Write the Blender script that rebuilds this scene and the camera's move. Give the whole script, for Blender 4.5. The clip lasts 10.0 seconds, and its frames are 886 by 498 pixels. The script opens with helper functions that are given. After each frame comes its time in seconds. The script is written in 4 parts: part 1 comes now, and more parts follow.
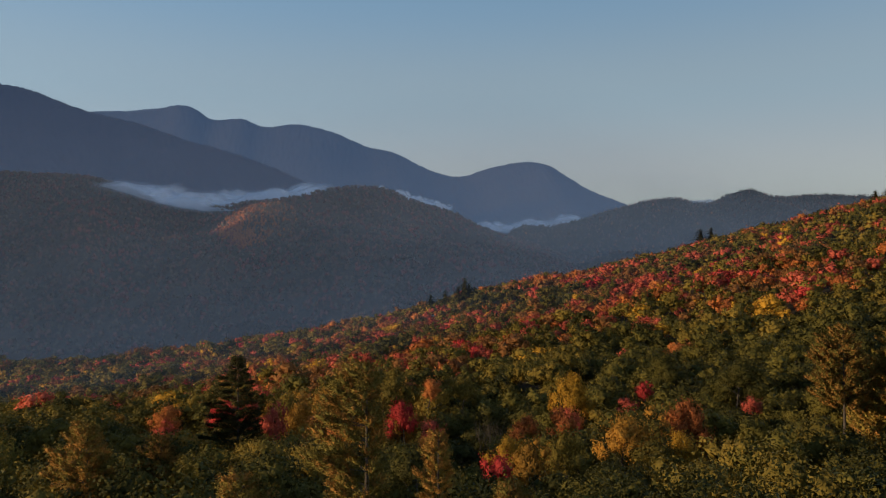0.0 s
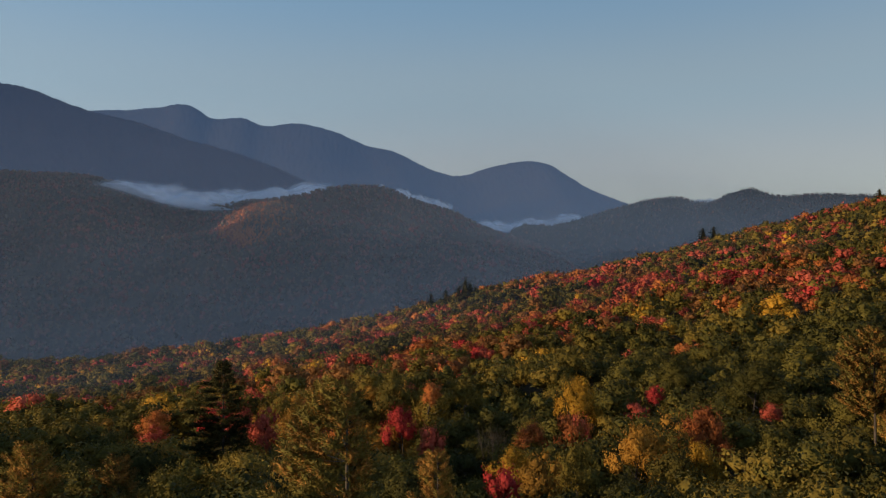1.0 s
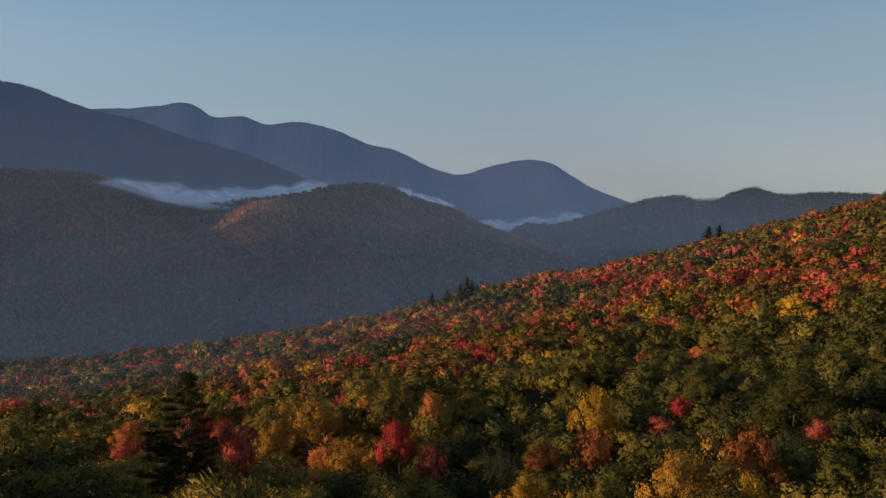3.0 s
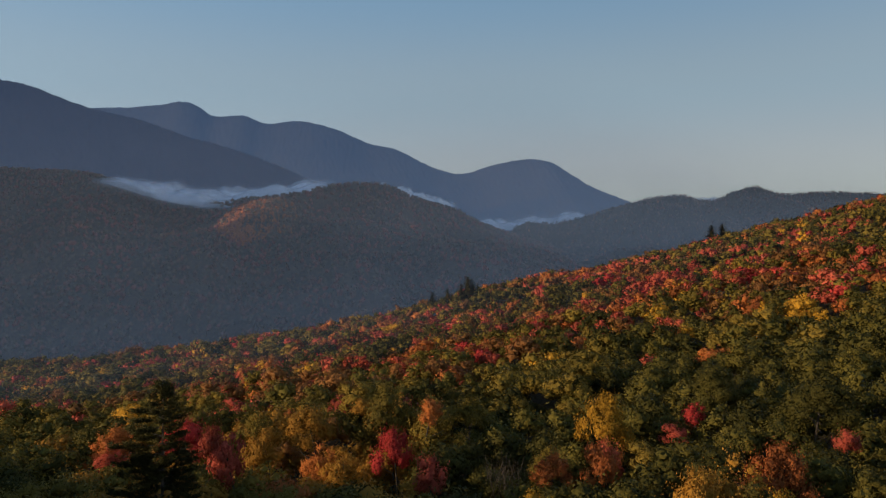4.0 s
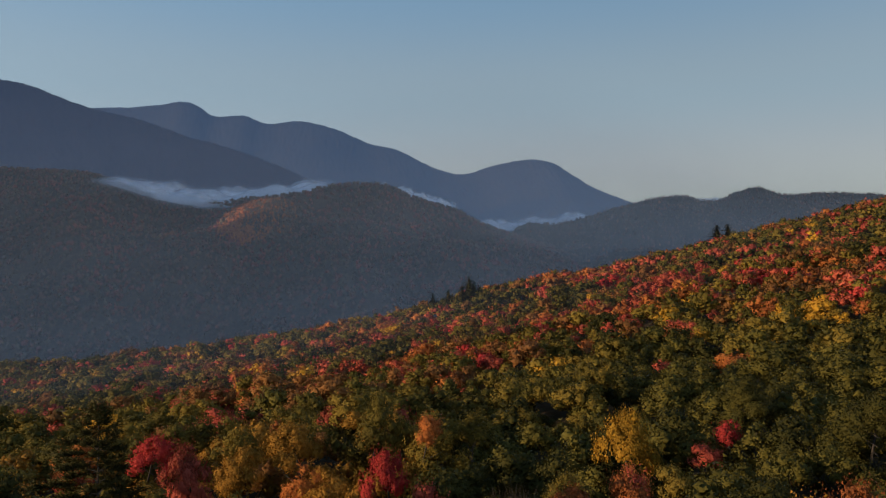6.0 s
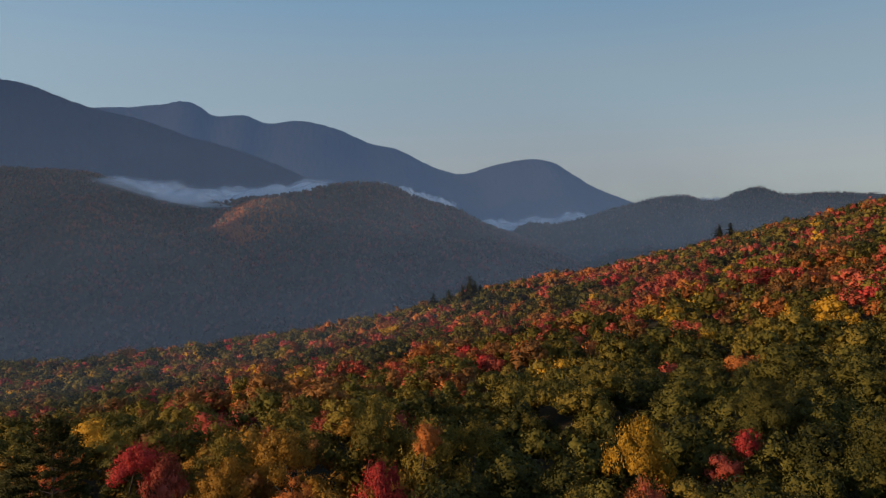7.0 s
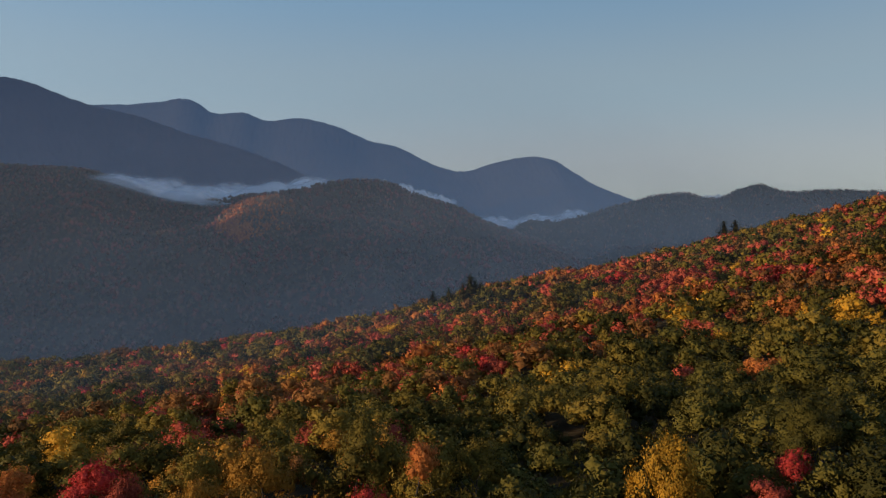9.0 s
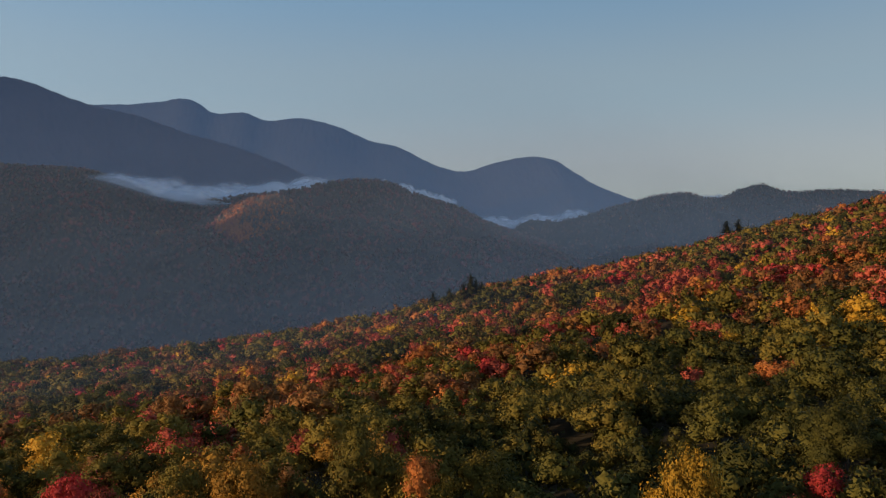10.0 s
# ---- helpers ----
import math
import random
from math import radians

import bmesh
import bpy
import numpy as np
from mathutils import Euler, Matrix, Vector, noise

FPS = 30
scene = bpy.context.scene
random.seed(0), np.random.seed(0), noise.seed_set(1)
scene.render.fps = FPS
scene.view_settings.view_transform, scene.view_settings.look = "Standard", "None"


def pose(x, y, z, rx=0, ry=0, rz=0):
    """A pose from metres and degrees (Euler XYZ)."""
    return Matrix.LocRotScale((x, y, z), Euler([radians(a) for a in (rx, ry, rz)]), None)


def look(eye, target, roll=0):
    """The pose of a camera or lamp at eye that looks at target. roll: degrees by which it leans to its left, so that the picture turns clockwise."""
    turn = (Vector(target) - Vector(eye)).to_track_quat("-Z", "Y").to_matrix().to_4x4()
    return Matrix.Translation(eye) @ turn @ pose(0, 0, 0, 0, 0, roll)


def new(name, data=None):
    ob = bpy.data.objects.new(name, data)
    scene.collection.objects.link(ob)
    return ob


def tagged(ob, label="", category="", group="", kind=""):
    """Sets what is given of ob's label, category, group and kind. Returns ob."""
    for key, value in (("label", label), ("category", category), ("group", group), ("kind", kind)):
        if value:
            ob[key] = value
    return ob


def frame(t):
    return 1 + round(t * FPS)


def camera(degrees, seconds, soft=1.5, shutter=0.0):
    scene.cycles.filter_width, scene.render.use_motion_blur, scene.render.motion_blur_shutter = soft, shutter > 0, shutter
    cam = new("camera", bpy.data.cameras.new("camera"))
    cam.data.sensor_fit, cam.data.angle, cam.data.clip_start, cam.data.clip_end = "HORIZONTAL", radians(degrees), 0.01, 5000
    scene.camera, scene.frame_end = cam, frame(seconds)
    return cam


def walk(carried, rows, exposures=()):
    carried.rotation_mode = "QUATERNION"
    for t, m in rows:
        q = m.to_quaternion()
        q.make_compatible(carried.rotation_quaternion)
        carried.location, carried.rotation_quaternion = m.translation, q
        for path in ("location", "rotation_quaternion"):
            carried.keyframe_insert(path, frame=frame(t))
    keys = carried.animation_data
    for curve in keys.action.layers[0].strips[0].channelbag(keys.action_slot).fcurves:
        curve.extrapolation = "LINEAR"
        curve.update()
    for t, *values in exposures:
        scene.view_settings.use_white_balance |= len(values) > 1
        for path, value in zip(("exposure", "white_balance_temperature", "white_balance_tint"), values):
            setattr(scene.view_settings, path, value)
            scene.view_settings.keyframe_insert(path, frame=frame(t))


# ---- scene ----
cam = camera(65, 10.0, soft=1.0)
PATH = [
    (0.0, look((0.000, 0.000, 100.000), (0.286, 999.650, 126.449), -0.078)),
    (0.5, look((0.014, 2.811, 99.928), (-0.036, 1002.472, 125.983), -0.072)),
    (1.0, look((0.018, 5.622, 99.850), (-0.423, 1005.297, 125.327), -0.065)),
    (1.5, look((0.013, 8.433, 99.782), (-0.927, 1008.119, 124.808), -0.057)),
    (2.0, look((0.014, 11.244, 99.726), (-1.585, 1010.937, 124.454), -0.047)),
    (2.5, look((0.023, 14.055, 99.676), (-2.111, 1013.756, 124.014), -0.036)),
    (4.0, look((0.067, 22.472, 99.504), (-3.061, 1022.198, 122.677), 0.005)),
    (4.5, look((0.085, 25.264, 99.453), (-3.169, 1024.987, 122.767), 0.019)),
    (5.0, look((0.101, 28.050, 99.405), (-3.456, 1027.762, 123.123), 0.032)),
    (5.5, look((0.118, 30.824, 99.342), (-3.763, 1030.525, 123.446), 0.045)),
    (7.0, look((0.229, 39.086, 99.042), (-4.885, 1038.788, 122.886), 0.061)),
    (7.5, look((0.296, 41.820, 98.925), (-4.723, 1041.544, 121.872), 0.063)),
    (8.0, look((0.360, 44.551, 98.808), (-4.518, 1044.301, 120.630), 0.065)),
    (8.5, look((0.405, 47.283, 98.701), (-4.539, 1047.049, 119.763), 0.065)),
    (9.0, look((0.428, 50.016, 98.602), (-4.931, 1049.785, 119.422), 0.066)),
    (9.5, look((0.444, 52.750, 98.513), (-5.396, 1052.517, 119.305), 0.066)),
    (10.0, look((0.460, 55.486, 98.439), (-5.683, 1055.247, 119.443), 0.066)),
]
walk(cam, PATH)
SUN_ELEVATION = radians(12.0)
TO_SUN = Vector((-0.94, -0.34, 0.0)).normalized() * math.cos(SUN_ELEVATION) + Vector((0, 0, math.sin(SUN_ELEVATION)))

# ---- world and sun ----
world = bpy.data.worlds.new("sky")
scene.world = world
world.use_nodes = True
wn = world.node_tree.nodes
sky = wn.new("ShaderNodeTexSky")
sky.sky_type = "NISHITA"
sky.sun_disc = False
sky.sun_elevation = SUN_ELEVATION
sky.sun_rotation = -math.atan2(TO_SUN.x, TO_SUN.y)
sky.altitude, sky.air_density, sky.dust_density, sky.ozone_density = 400, 1.0, 0.6, 1.5
wl = world.node_tree.links
dim = wn.new("ShaderNodeVectorMath")
dim.operation = "SCALE"
dim.inputs["Scale"].default_value = 0.055
wl.new(sky.outputs[0], dim.inputs[0])
way = wn.new("ShaderNodeTexCoord")
split = wn.new("ShaderNodeSeparateXYZ")
wl.new(way.outputs["Generated"], split.inputs[0])
dawn = wn.new("ShaderNodeValToRGB")
dawn.color_ramp.interpolation = "EASE"
dawn.color_ramp.elements[0].position, dawn.color_ramp.elements[0].color = 0.0, (0.262, 0.238, 0.222, 1)
dawn.color_ramp.elements[1].position, dawn.color_ramp.elements[1].color = 1.0, (0.070, 0.130, 0.230, 1)
for at, c in ((0.12, (0.240, 0.228, 0.222)), (0.24, (0.190, 0.238, 0.262)), (0.38, (0.125, 0.212, 0.298))):
    dawn.color_ramp.elements.new(at).color = (*c, 1)
wl.new(split.outputs["Z"], dawn.inputs[0])
both = wn.new("ShaderNodeVectorMath")
both.operation = "ADD"
wl.new(dim.outputs[0], both.inputs[0])
wl.new(dawn.outputs[0], both.inputs[1])
wn["Background"].inputs["Strength"].default_value = 1.0
wl.new(both.outputs[0], wn["Background"].inputs["Color"])

sun_data = bpy.data.lights.new("sun", "SUN")
sun_data.energy, sun_data.angle, sun_data.color = 5.0, radians(0.53), (1.0, 0.74, 0.46)
sun = new("sun", sun_data)
sun.matrix_world = look(TO_SUN * 3000, (0, 0, 0))


# ---- materials ----
def nodes_of(name):
    m = bpy.data.materials.new(name)
    m.use_nodes = True
    nt = m.node_tree
    return m, nt, nt.nodes, nt.links, nt.nodes["Principled BSDF"]


def foliage(name, dark, mid, light, per_object, through_light=0.2, patch=0.35, rough=0.6, spread=1.0, grit=5.0, relief=0.45):
    """Leaf material: three colours mixed by a per-tree tint and by two scales of noise."""
    m, nt, n, l, bsdf = nodes_of(name)
    geo = n.new("ShaderNodeNewGeometry")
    if per_object:
        tint = n.new("ShaderNodeObjectInfo").outputs["Random"]
    else:
        at = n.new("ShaderNodeAttribute")
        at.attribute_name = "tint"
        tint = at.outputs["Fac"]
    big = n.new("ShaderNodeTexNoise")
    big.inputs["Scale"].default_value = patch
    big.inputs["Detail"].default_value = 3.0
    l.new(geo.outputs["Position"], big.inputs["Vector"])
    add = n.new("ShaderNodeMath")
    add.operation = "MULTIPLY_ADD"
    add.inputs[1].default_value = 0.55 * spread
    l.new(tint, add.inputs[0])
    isl = n.new("ShaderNodeMath")
    isl.operation = "MULTIPLY_ADD"
    isl.inputs[1].default_value = 0.16 * spread
    l.new(geo.outputs["Random Per Island"], isl.inputs[0])
    sub = n.new("ShaderNodeMath")
    sub.operation = "MULTIPLY_ADD"
    sub.inputs[1].default_value = 0.6
    sub.inputs[2].default_value = -0.205 + 0.355 * (1 - spread)
    l.new(big.outputs["Fac"], sub.inputs[0])
    fine = n.new("ShaderNodeTexNoise")
    fine.inputs["Scale"].default_value, fine.inputs["Detail"].default_value = grit, 3.0
    l.new(geo.outputs["Position"], fine.inputs["Vector"])
    grain = n.new("ShaderNodeMath")
    grain.operation = "MULTIPLY_ADD"
    grain.inputs[1].default_value = 0.20
    l.new(fine.outputs["Fac"], grain.inputs[0])
    l.new(sub.outputs[0], grain.inputs[2])
    l.new(grain.outputs[0], isl.inputs[2])
    bump = n.new("ShaderNodeBump")
    bump.inputs["Strength"].default_value, bump.inputs["Distance"].default_value = relief, 1.0 / grit
    l.new(fine.outputs["Fac"], bump.inputs["Height"])
    l.new(bump.outputs[0], bsdf.inputs["Normal"])
    l.new(isl.outputs[0], add.inputs[2])
    ramp = n.new("ShaderNodeValToRGB")
    ramp.color_ramp.elements[0].position, ramp.color_ramp.elements[0].color = 0.12, (*dark, 1)
    ramp.color_ramp.elements[1].position, ramp.color_ramp.elements[1].color = 0.95, (*light, 1)
    e = ramp.color_ramp.elements.new(0.5)
    e.color = (*mid, 1)
    l.new(add.outputs[0], ramp.inputs[0])
    l.new(ramp.outputs[0], bsdf.inputs["Base Color"])
    bsdf.inputs["Roughness"].default_value = rough
    bsdf.inputs["Specular IOR Level"].default_value = 0.08
    if through_light:
        tr = n.new("ShaderNodeBsdfTranslucent")
        mix = n.new("ShaderNodeMixShader")
        mix.inputs[0].default_value = through_light
        l.new(ramp.outputs[0], tr.inputs["Color"])
        l.new(bsdf.outputs[0], mix.inputs[1])
        l.new(tr.outputs[0], mix.inputs[2])
        l.new(mix.outputs[0], n["Material Output"].inputs["Surface"])
    return m


def earth(name, a, b, scale, rough=0.95, bump=0.6):
    m, nt, n, l, bsdf = nodes_of(name)
    geo = n.new("ShaderNodeNewGeometry")
    t1, t2 = n.new("ShaderNodeTexNoise"), n.new("ShaderNodeTexNoise")
    t1.inputs["Scale"].default_value, t2.inputs["Scale"].default_value = scale, scale * 14
    t1.inputs["Detail"].default_value = t2.inputs["Detail"].default_value = 6
    for t in (t1, t2):
        l.new(geo.outputs["Position"], t.inputs["Vector"])
    mul = n.new("ShaderNodeMath")
    mul.operation = "MULTIPLY_ADD"
    mul.inputs[1].default_value = 0.5
    half = n.new("ShaderNodeMath")
    half.operation = "MULTIPLY"
    half.inputs[1].default_value = 0.5
    l.new(t2.outputs["Fac"], half.inputs[0])
    l.new(t1.outputs["Fac"], mul.inputs[0])
    l.new(half.outputs[0], mul.inputs[2])
    ramp = n.new("ShaderNodeValToRGB")
    ramp.color_ramp.elements[0].position, ramp.color_ramp.elements[0].color = 0.35, (*a, 1)
    ramp.color_ramp.elements[1].position, ramp.color_ramp.elements[1].color = 0.68, (*b, 1)
    l.new(mul.outputs[0], ramp.inputs[0])
    l.new(ramp.outputs[0], bsdf.inputs["Base Color"])
    bsdf.inputs["Roughness"].default_value = rough
    bsdf.inputs["Specular IOR Level"].default_value = 0.1
    bp = n.new("ShaderNodeBump")
    bp.inputs["Strength"].default_value, bp.inputs["Distance"].default_value = bump, 0.3 / scale * 0.02
    l.new(t2.outputs["Fac"], bp.inputs["Height"])
    l.new(bp.outputs[0], bsdf.inputs["Normal"])
    return m


def haze_glow(m, air):
    """Distance: haze painted on a far surface as emission, blue like kilometres of air."""
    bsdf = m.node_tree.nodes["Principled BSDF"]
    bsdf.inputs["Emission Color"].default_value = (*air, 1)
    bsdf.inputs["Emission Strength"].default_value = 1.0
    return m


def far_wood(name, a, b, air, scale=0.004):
    """Wooded mountainside kilometres off: dull forest colour, with the blue light of the air in between painted as
    emission.
    """
    return haze_glow(earth(name, a, b, scale, bump=0.3), air)


PALETTE = {
    "green": ((0.020, 0.023, 0.008), (0.070, 0.062, 0.014), (0.158, 0.128, 0.026)),
    "olive": ((0.056, 0.048, 0.012), (0.155, 0.115, 0.022), (0.260, 0.175, 0.033)),
    "gold": ((0.280, 0.160, 0.020), (0.480, 0.255, 0.028), (0.640, 0.340, 0.040)),
    "orange": ((0.130, 0.052, 0.019), (0.370, 0.112, 0.034), (0.560, 0.200, 0.050)),
    "russet": ((0.090, 0.052, 0.019), (0.215, 0.096, 0.033), (0.330, 0.148, 0.047)),
    "red": ((0.150, 0.040, 0.025), (0.410, 0.080, 0.052), (0.600, 0.142, 0.078)),
    "crimson": ((0.250, 0.034, 0.028), (0.410, 0.042, 0.040), (0.580, 0.078, 0.062)),
    "pine": ((0.060, 0.056, 0.016), (0.180, 0.145, 0.034), (0.360, 0.255, 0.055)),
    "old_needles": ((0.140, 0.078, 0.022), (0.330, 0.165, 0.042), (0.500, 0.250, 0.062)),
    "dark_pine": ((0.026, 0.028, 0.011), (0.072, 0.066, 0.020), (0.160, 0.128, 0.036)),
    "amber": ((0.160, 0.088, 0.017), (0.320, 0.158, 0.026), (0.470, 0.240, 0.040)),
}
KINDS = list(PALETTE)
# Leaf colours of the far hills, paled and greyed to carry haze.
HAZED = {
    "hazed_green": ((0.092, 0.080, 0.068), (0.122, 0.103, 0.088), (0.150, 0.127, 0.106)),
    "hazed_russet": ((0.165, 0.092, 0.078), (0.212, 0.116, 0.096), (0.255, 0.142, 0.114)),
    "hazed_olive": ((0.126, 0.096, 0.076), (0.164, 0.124, 0.096), (0.200, 0.152, 0.116)),
    # Orange autumn leaf, brightened so the spur's trees carry sunlight in their colour.
    "sunlit_orange": ((0.300, 0.110, 0.056), (0.460, 0.170, 0.085), (0.580, 0.240, 0.110)),
    "hazed_red": ((0.215, 0.088, 0.078), (0.285, 0.110, 0.094), (0.340, 0.136, 0.110)),
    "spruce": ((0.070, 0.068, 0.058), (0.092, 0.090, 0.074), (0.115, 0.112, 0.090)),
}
LEAF = {k: foliage(k + "_leaves", *PALETTE[k], True) for k in KINDS}
WOOD = {k: foliage(k + "_canopy", *PALETTE[k], False, grit=2.4) for k in KINDS}
# Hill woods with the haze in their base colour and little contrast.
HAZED_WOODS = [foliage(k + "_woods", *c, False, 0.0, 0.012, spread=0.25, grit=0.1, relief=0.0) for k, c in HAZED.items()]
BARK = earth("bark", (0.035, 0.028, 0.022), (0.12, 0.10, 0.085), 1.2)
SOIL = earth("forest_floor", (0.02, 0.016, 0.010), (0.06, 0.045, 0.025), 0.05)
HILL = earth("hill_floor", (0.07, 0.055, 0.045), (0.13, 0.10, 0.08), 0.01)
LOW = earth("low_hill_floor", (0.04, 0.035, 0.03), (0.08, 0.065, 0.05), 0.01)
# Base so dark that sun hardly shows; the haze is emitted by the surface.
FAR = far_wood("far_woods_haze", (0.012, 0.012, 0.012), (0.028, 0.025, 0.022), (0.026, 0.055, 0.116))
FLANK = far_wood("flank_woods_haze", (0.015, 0.016, 0.014), (0.035, 0.030, 0.026), (0.020, 0.035, 0.073))


# ---- lie of the land ----
def smooth(a, b, v):
    t = np.clip((v - a) / (b - a), 0, 1)
    return t * t * (3 - 2 * t)


def waves(x, y, size, seed, octaves=4):
    """Cheap rolling noise, about -1 to 1."""
    r = np.random.RandomState(seed)
    out, amp, tot = np.zeros_like(x, dtype=float), 1.0, 0.0
    for o in range(octaves):
        for k in range(5):
            a, p, q = r.uniform(0, 2 * math.pi), r.uniform(0, 7), r.uniform(0.7, 1.4)
            out += amp * np.sin((x * math.cos(a) + y * math.sin(a)) * q * 2 ** o * 6.283 / size + p)
        tot += amp * 2.2
        amp *= 0.55
    return out / tot


def canopy(x, y):
    """Mean height of the tree tops on the near hillside."""
    yc = np.clip(y, -40, 900)
    half = 0.66 * np.maximum(yc, 0) + 45
    xc = np.clip(x, -half, half)
    a, b = xc / 300, yc / 300
    z = (94.8 - 7.0 * a - 56.2 * b + 5.6 * a * a + 77.4 * a * b + 33.6 * b * b
         + 2.9 * a * a * b - 20.6 * a * b * b - 6.1 * b ** 3 - 4.9 * a ** 3)
    z = z + 8.0 * np.exp(-((xc - 45) / 70) ** 2 - ((yc - 600) / 90) ** 2)
    crest = 600 + 0.15 * np.maximum(xc, 0)
    z = z - 0.0012 * np.maximum(0, y - crest) ** 2
    side = x - xc
    z = z + np.where(side < 0, 0.16 * side, 0.12 * np.minimum(side, 250) - 0.1 * np.maximum(0, side - 400))
    z = z - 0.00035 * np.maximum(0, -40 - y) ** 2
    return np.maximum(z, -66)


def ground_height(x, y):
    return canopy(x, y) - 14.0


def sheet(name, xs, ys, height, material):
    X, Y = np.meshgrid(xs, ys)
    Z = height(X, Y)
    v = np.stack([X, Y, Z], -1).reshape(-1, 3)
    nx, ny = len(xs), len(ys)
    i = (np.arange(ny - 1)[:, None] * nx + np.arange(nx - 1)).ravel()
    f = np.stack([i, i + 1, i + nx + 1, i + nx], -1)
    return grown(name, v, f, [material])


def grown(name, v, f, materials, index=None, tint=None, shade=True):
    """A mesh object from arrays of vertices and of faces of one size."""
    me = bpy.data.meshes.new(name)
    k = f.shape[1]
    me.vertices.add(len(v))
    me.vertices.foreach_set("co", np.ascontiguousarray(v, dtype=np.float32).ravel())
    me.loops.add(f.size)
    me.loops.foreach_set("vertex_index", np.ascontiguousarray(f, dtype=np.int32).ravel())
    me.polygons.add(len(f))
    me.polygons.foreach_set("loop_start", np.arange(len(f), dtype=np.int32) * k)
    for m in materials:
        me.materials.append(m)
    if index is not None:
        me.polygons.foreach_set("material_index", np.ascontiguousarray(index, dtype=np.int32))
    if tint is not None:
        at = me.attributes.new("tint", "FLOAT", "POINT")
        at.data.foreach_set("value", np.ascontiguousarray(tint, dtype=np.float32))
    if shade:
        me.polygons.foreach_set("use_smooth", np.ones(len(f), dtype=bool))
    me.update(calc_edges=True)
    return new(name, me)


def spaced(a, b, step, far, reach):
    inner = np.arange(a, b + 1, step)
    left = a - np.geomspace(step * 2, far, reach)[::-1]
    right = b + np.geomspace(step * 2, far, reach)
    return np.r_[left, inner, right]


ground = sheet("ground", spaced(-560, 600, 12, 6000, 24), spaced(-80, 1000, 12, 6000, 24), ground_height, SOIL)
tagged(ground, "dark wooded ground sloping down into the valley", "ground", kind="structure")


def along(knots, n):
    """A smooth line of n points through a few knots, evenly by length."""
    p = np.array(knots, float)
    d = np.r_[0, np.cumsum(np.linalg.norm(np.diff(p[:, :2], axis=0), axis=1))]
    s = np.linspace(0, d[-1], n)
    m = np.gradient(p, d, axis=0)
    i = np.clip(np.searchsorted(d, s) - 1, 0, len(d) - 2)
    h = (d[i + 1] - d[i])[:, None]
    t = ((s - d[i])[:, None]) / h
    return ((2 * t ** 3 - 3 * t ** 2 + 1) * p[i] + (t ** 3 - 2 * t ** 2 + t) * h * m[i]
            + (-2 * t ** 3 + 3 * t ** 2) * p[i + 1] + (t ** 3 - t ** 2) * h * m[i + 1])


def ridge_points(crest, foot, n, rows, back, bend, rough, size, seed):
    """Grid of a ridge: crest line, a front slope down to the foot line and a steeper back."""
    c, f = along(crest, n), along(foot, n)
    v = np.r_[np.linspace(-1, 0, 8)[:-1], np.linspace(0, 1, rows)]
    G = np.zeros((len(v), n, 3))
    for k, t in enumerate(v):
        if t < 0:
            out = (c - f) * [1, 1, 0]
            out = out / np.linalg.norm(out, axis=1, keepdims=True)
            G[k] = c + out * back * -t
            G[k, :, 2] = c[:, 2] + (f[:, 2] - c[:, 2]) * smooth(0, 1, np.full(n, -t))
        else:
            G[k] = c + (f - c) * t
            G[k, :, 2] = f[:, 2] + (c[:, 2] - f[:, 2]) * (1 - t) ** bend
    x, y = G[..., 0], G[..., 1]
    w = waves(x, y, size, seed)
    fade = np.clip(np.abs(v) * 6, 0, 1)[:, None] * np.clip((1.02 - np.abs(v)) * 4, 0, 1)[:, None]
    G[..., 2] += (w - 0.6) * rough * fade
    return G


def ridge(name, G, material, canopy_rough=0.0, seed=0):
    r, n = G.shape[:2]
    v = G.reshape(-1, 3).copy()
    v[:, 2] += np.random.RandomState(seed).uniform(-1, 1, len(v)) * canopy_rough
    i = (np.arange(r - 1)[:, None] * n + np.arange(n - 1)).ravel()
    return grown(name, v, np.stack([i, i + 1, i + n + 1, i + n], -1), [material])


def bearing(points):
    """Knots from rows of bearing (x over y), height over y above the eye, and y."""
    return [(b * y, y, 100 + e * y) for b, e, y in points]


# ---- hills and mountains ----
HILL_CREST = bearing([
    (-0.785, 0.1650, 2300), (-0.687, 0.1410, 2200), (-0.589, 0.1350, 2100), (-0.499, 0.1280, 2000), (-0.450, 0.1100, 1880),
    (-0.393, 0.0885, 1760), (-0.337, 0.0850, 1700), (-0.288, 0.0900, 1680), (-0.240, 0.0960, 1700), (-0.195, 0.1060, 1760),
    (-0.143, 0.1140, 1860), (-0.086, 0.1120, 1930), (-0.042, 0.0945, 1990), (0.011, 0.0785, 2060), (0.051, 0.0585, 2130),
    (0.092, 0.0440, 2200), (0.172, 0.0210, 2350)])
HILL_FOOT = [(-1500, 1350, -66), (-1100, 1050, -66), (-500, 880, -66), (0, 900, -66), (350, 1050, -66), (700, 1400, -66)]
hill_grid = ridge_points(HILL_CREST, HILL_FOOT, 150, 60, 500, 0.85, 26, 420, 3)
gx0, gy0 = hill_grid[..., 0], hill_grid[..., 1]
# Spur and hollows shaped so the hill's own shadow bounds the sunlit patch.
spur_line = -395 + 0.06 * (gy0 - 1600)
hill_grid[..., 2] += 24 * np.exp(-np.where(gx0 < spur_line, (gx0 - spur_line) / 95, (gx0 - spur_line) / 45) ** 2 - ((gy0 - 1570) / 80) ** 2)
hill_grid[..., 2] -= 34 * np.exp(-((gx0 - spur_line - 110) / 62) ** 2 - ((gy0 - 1540) / 120) ** 2)
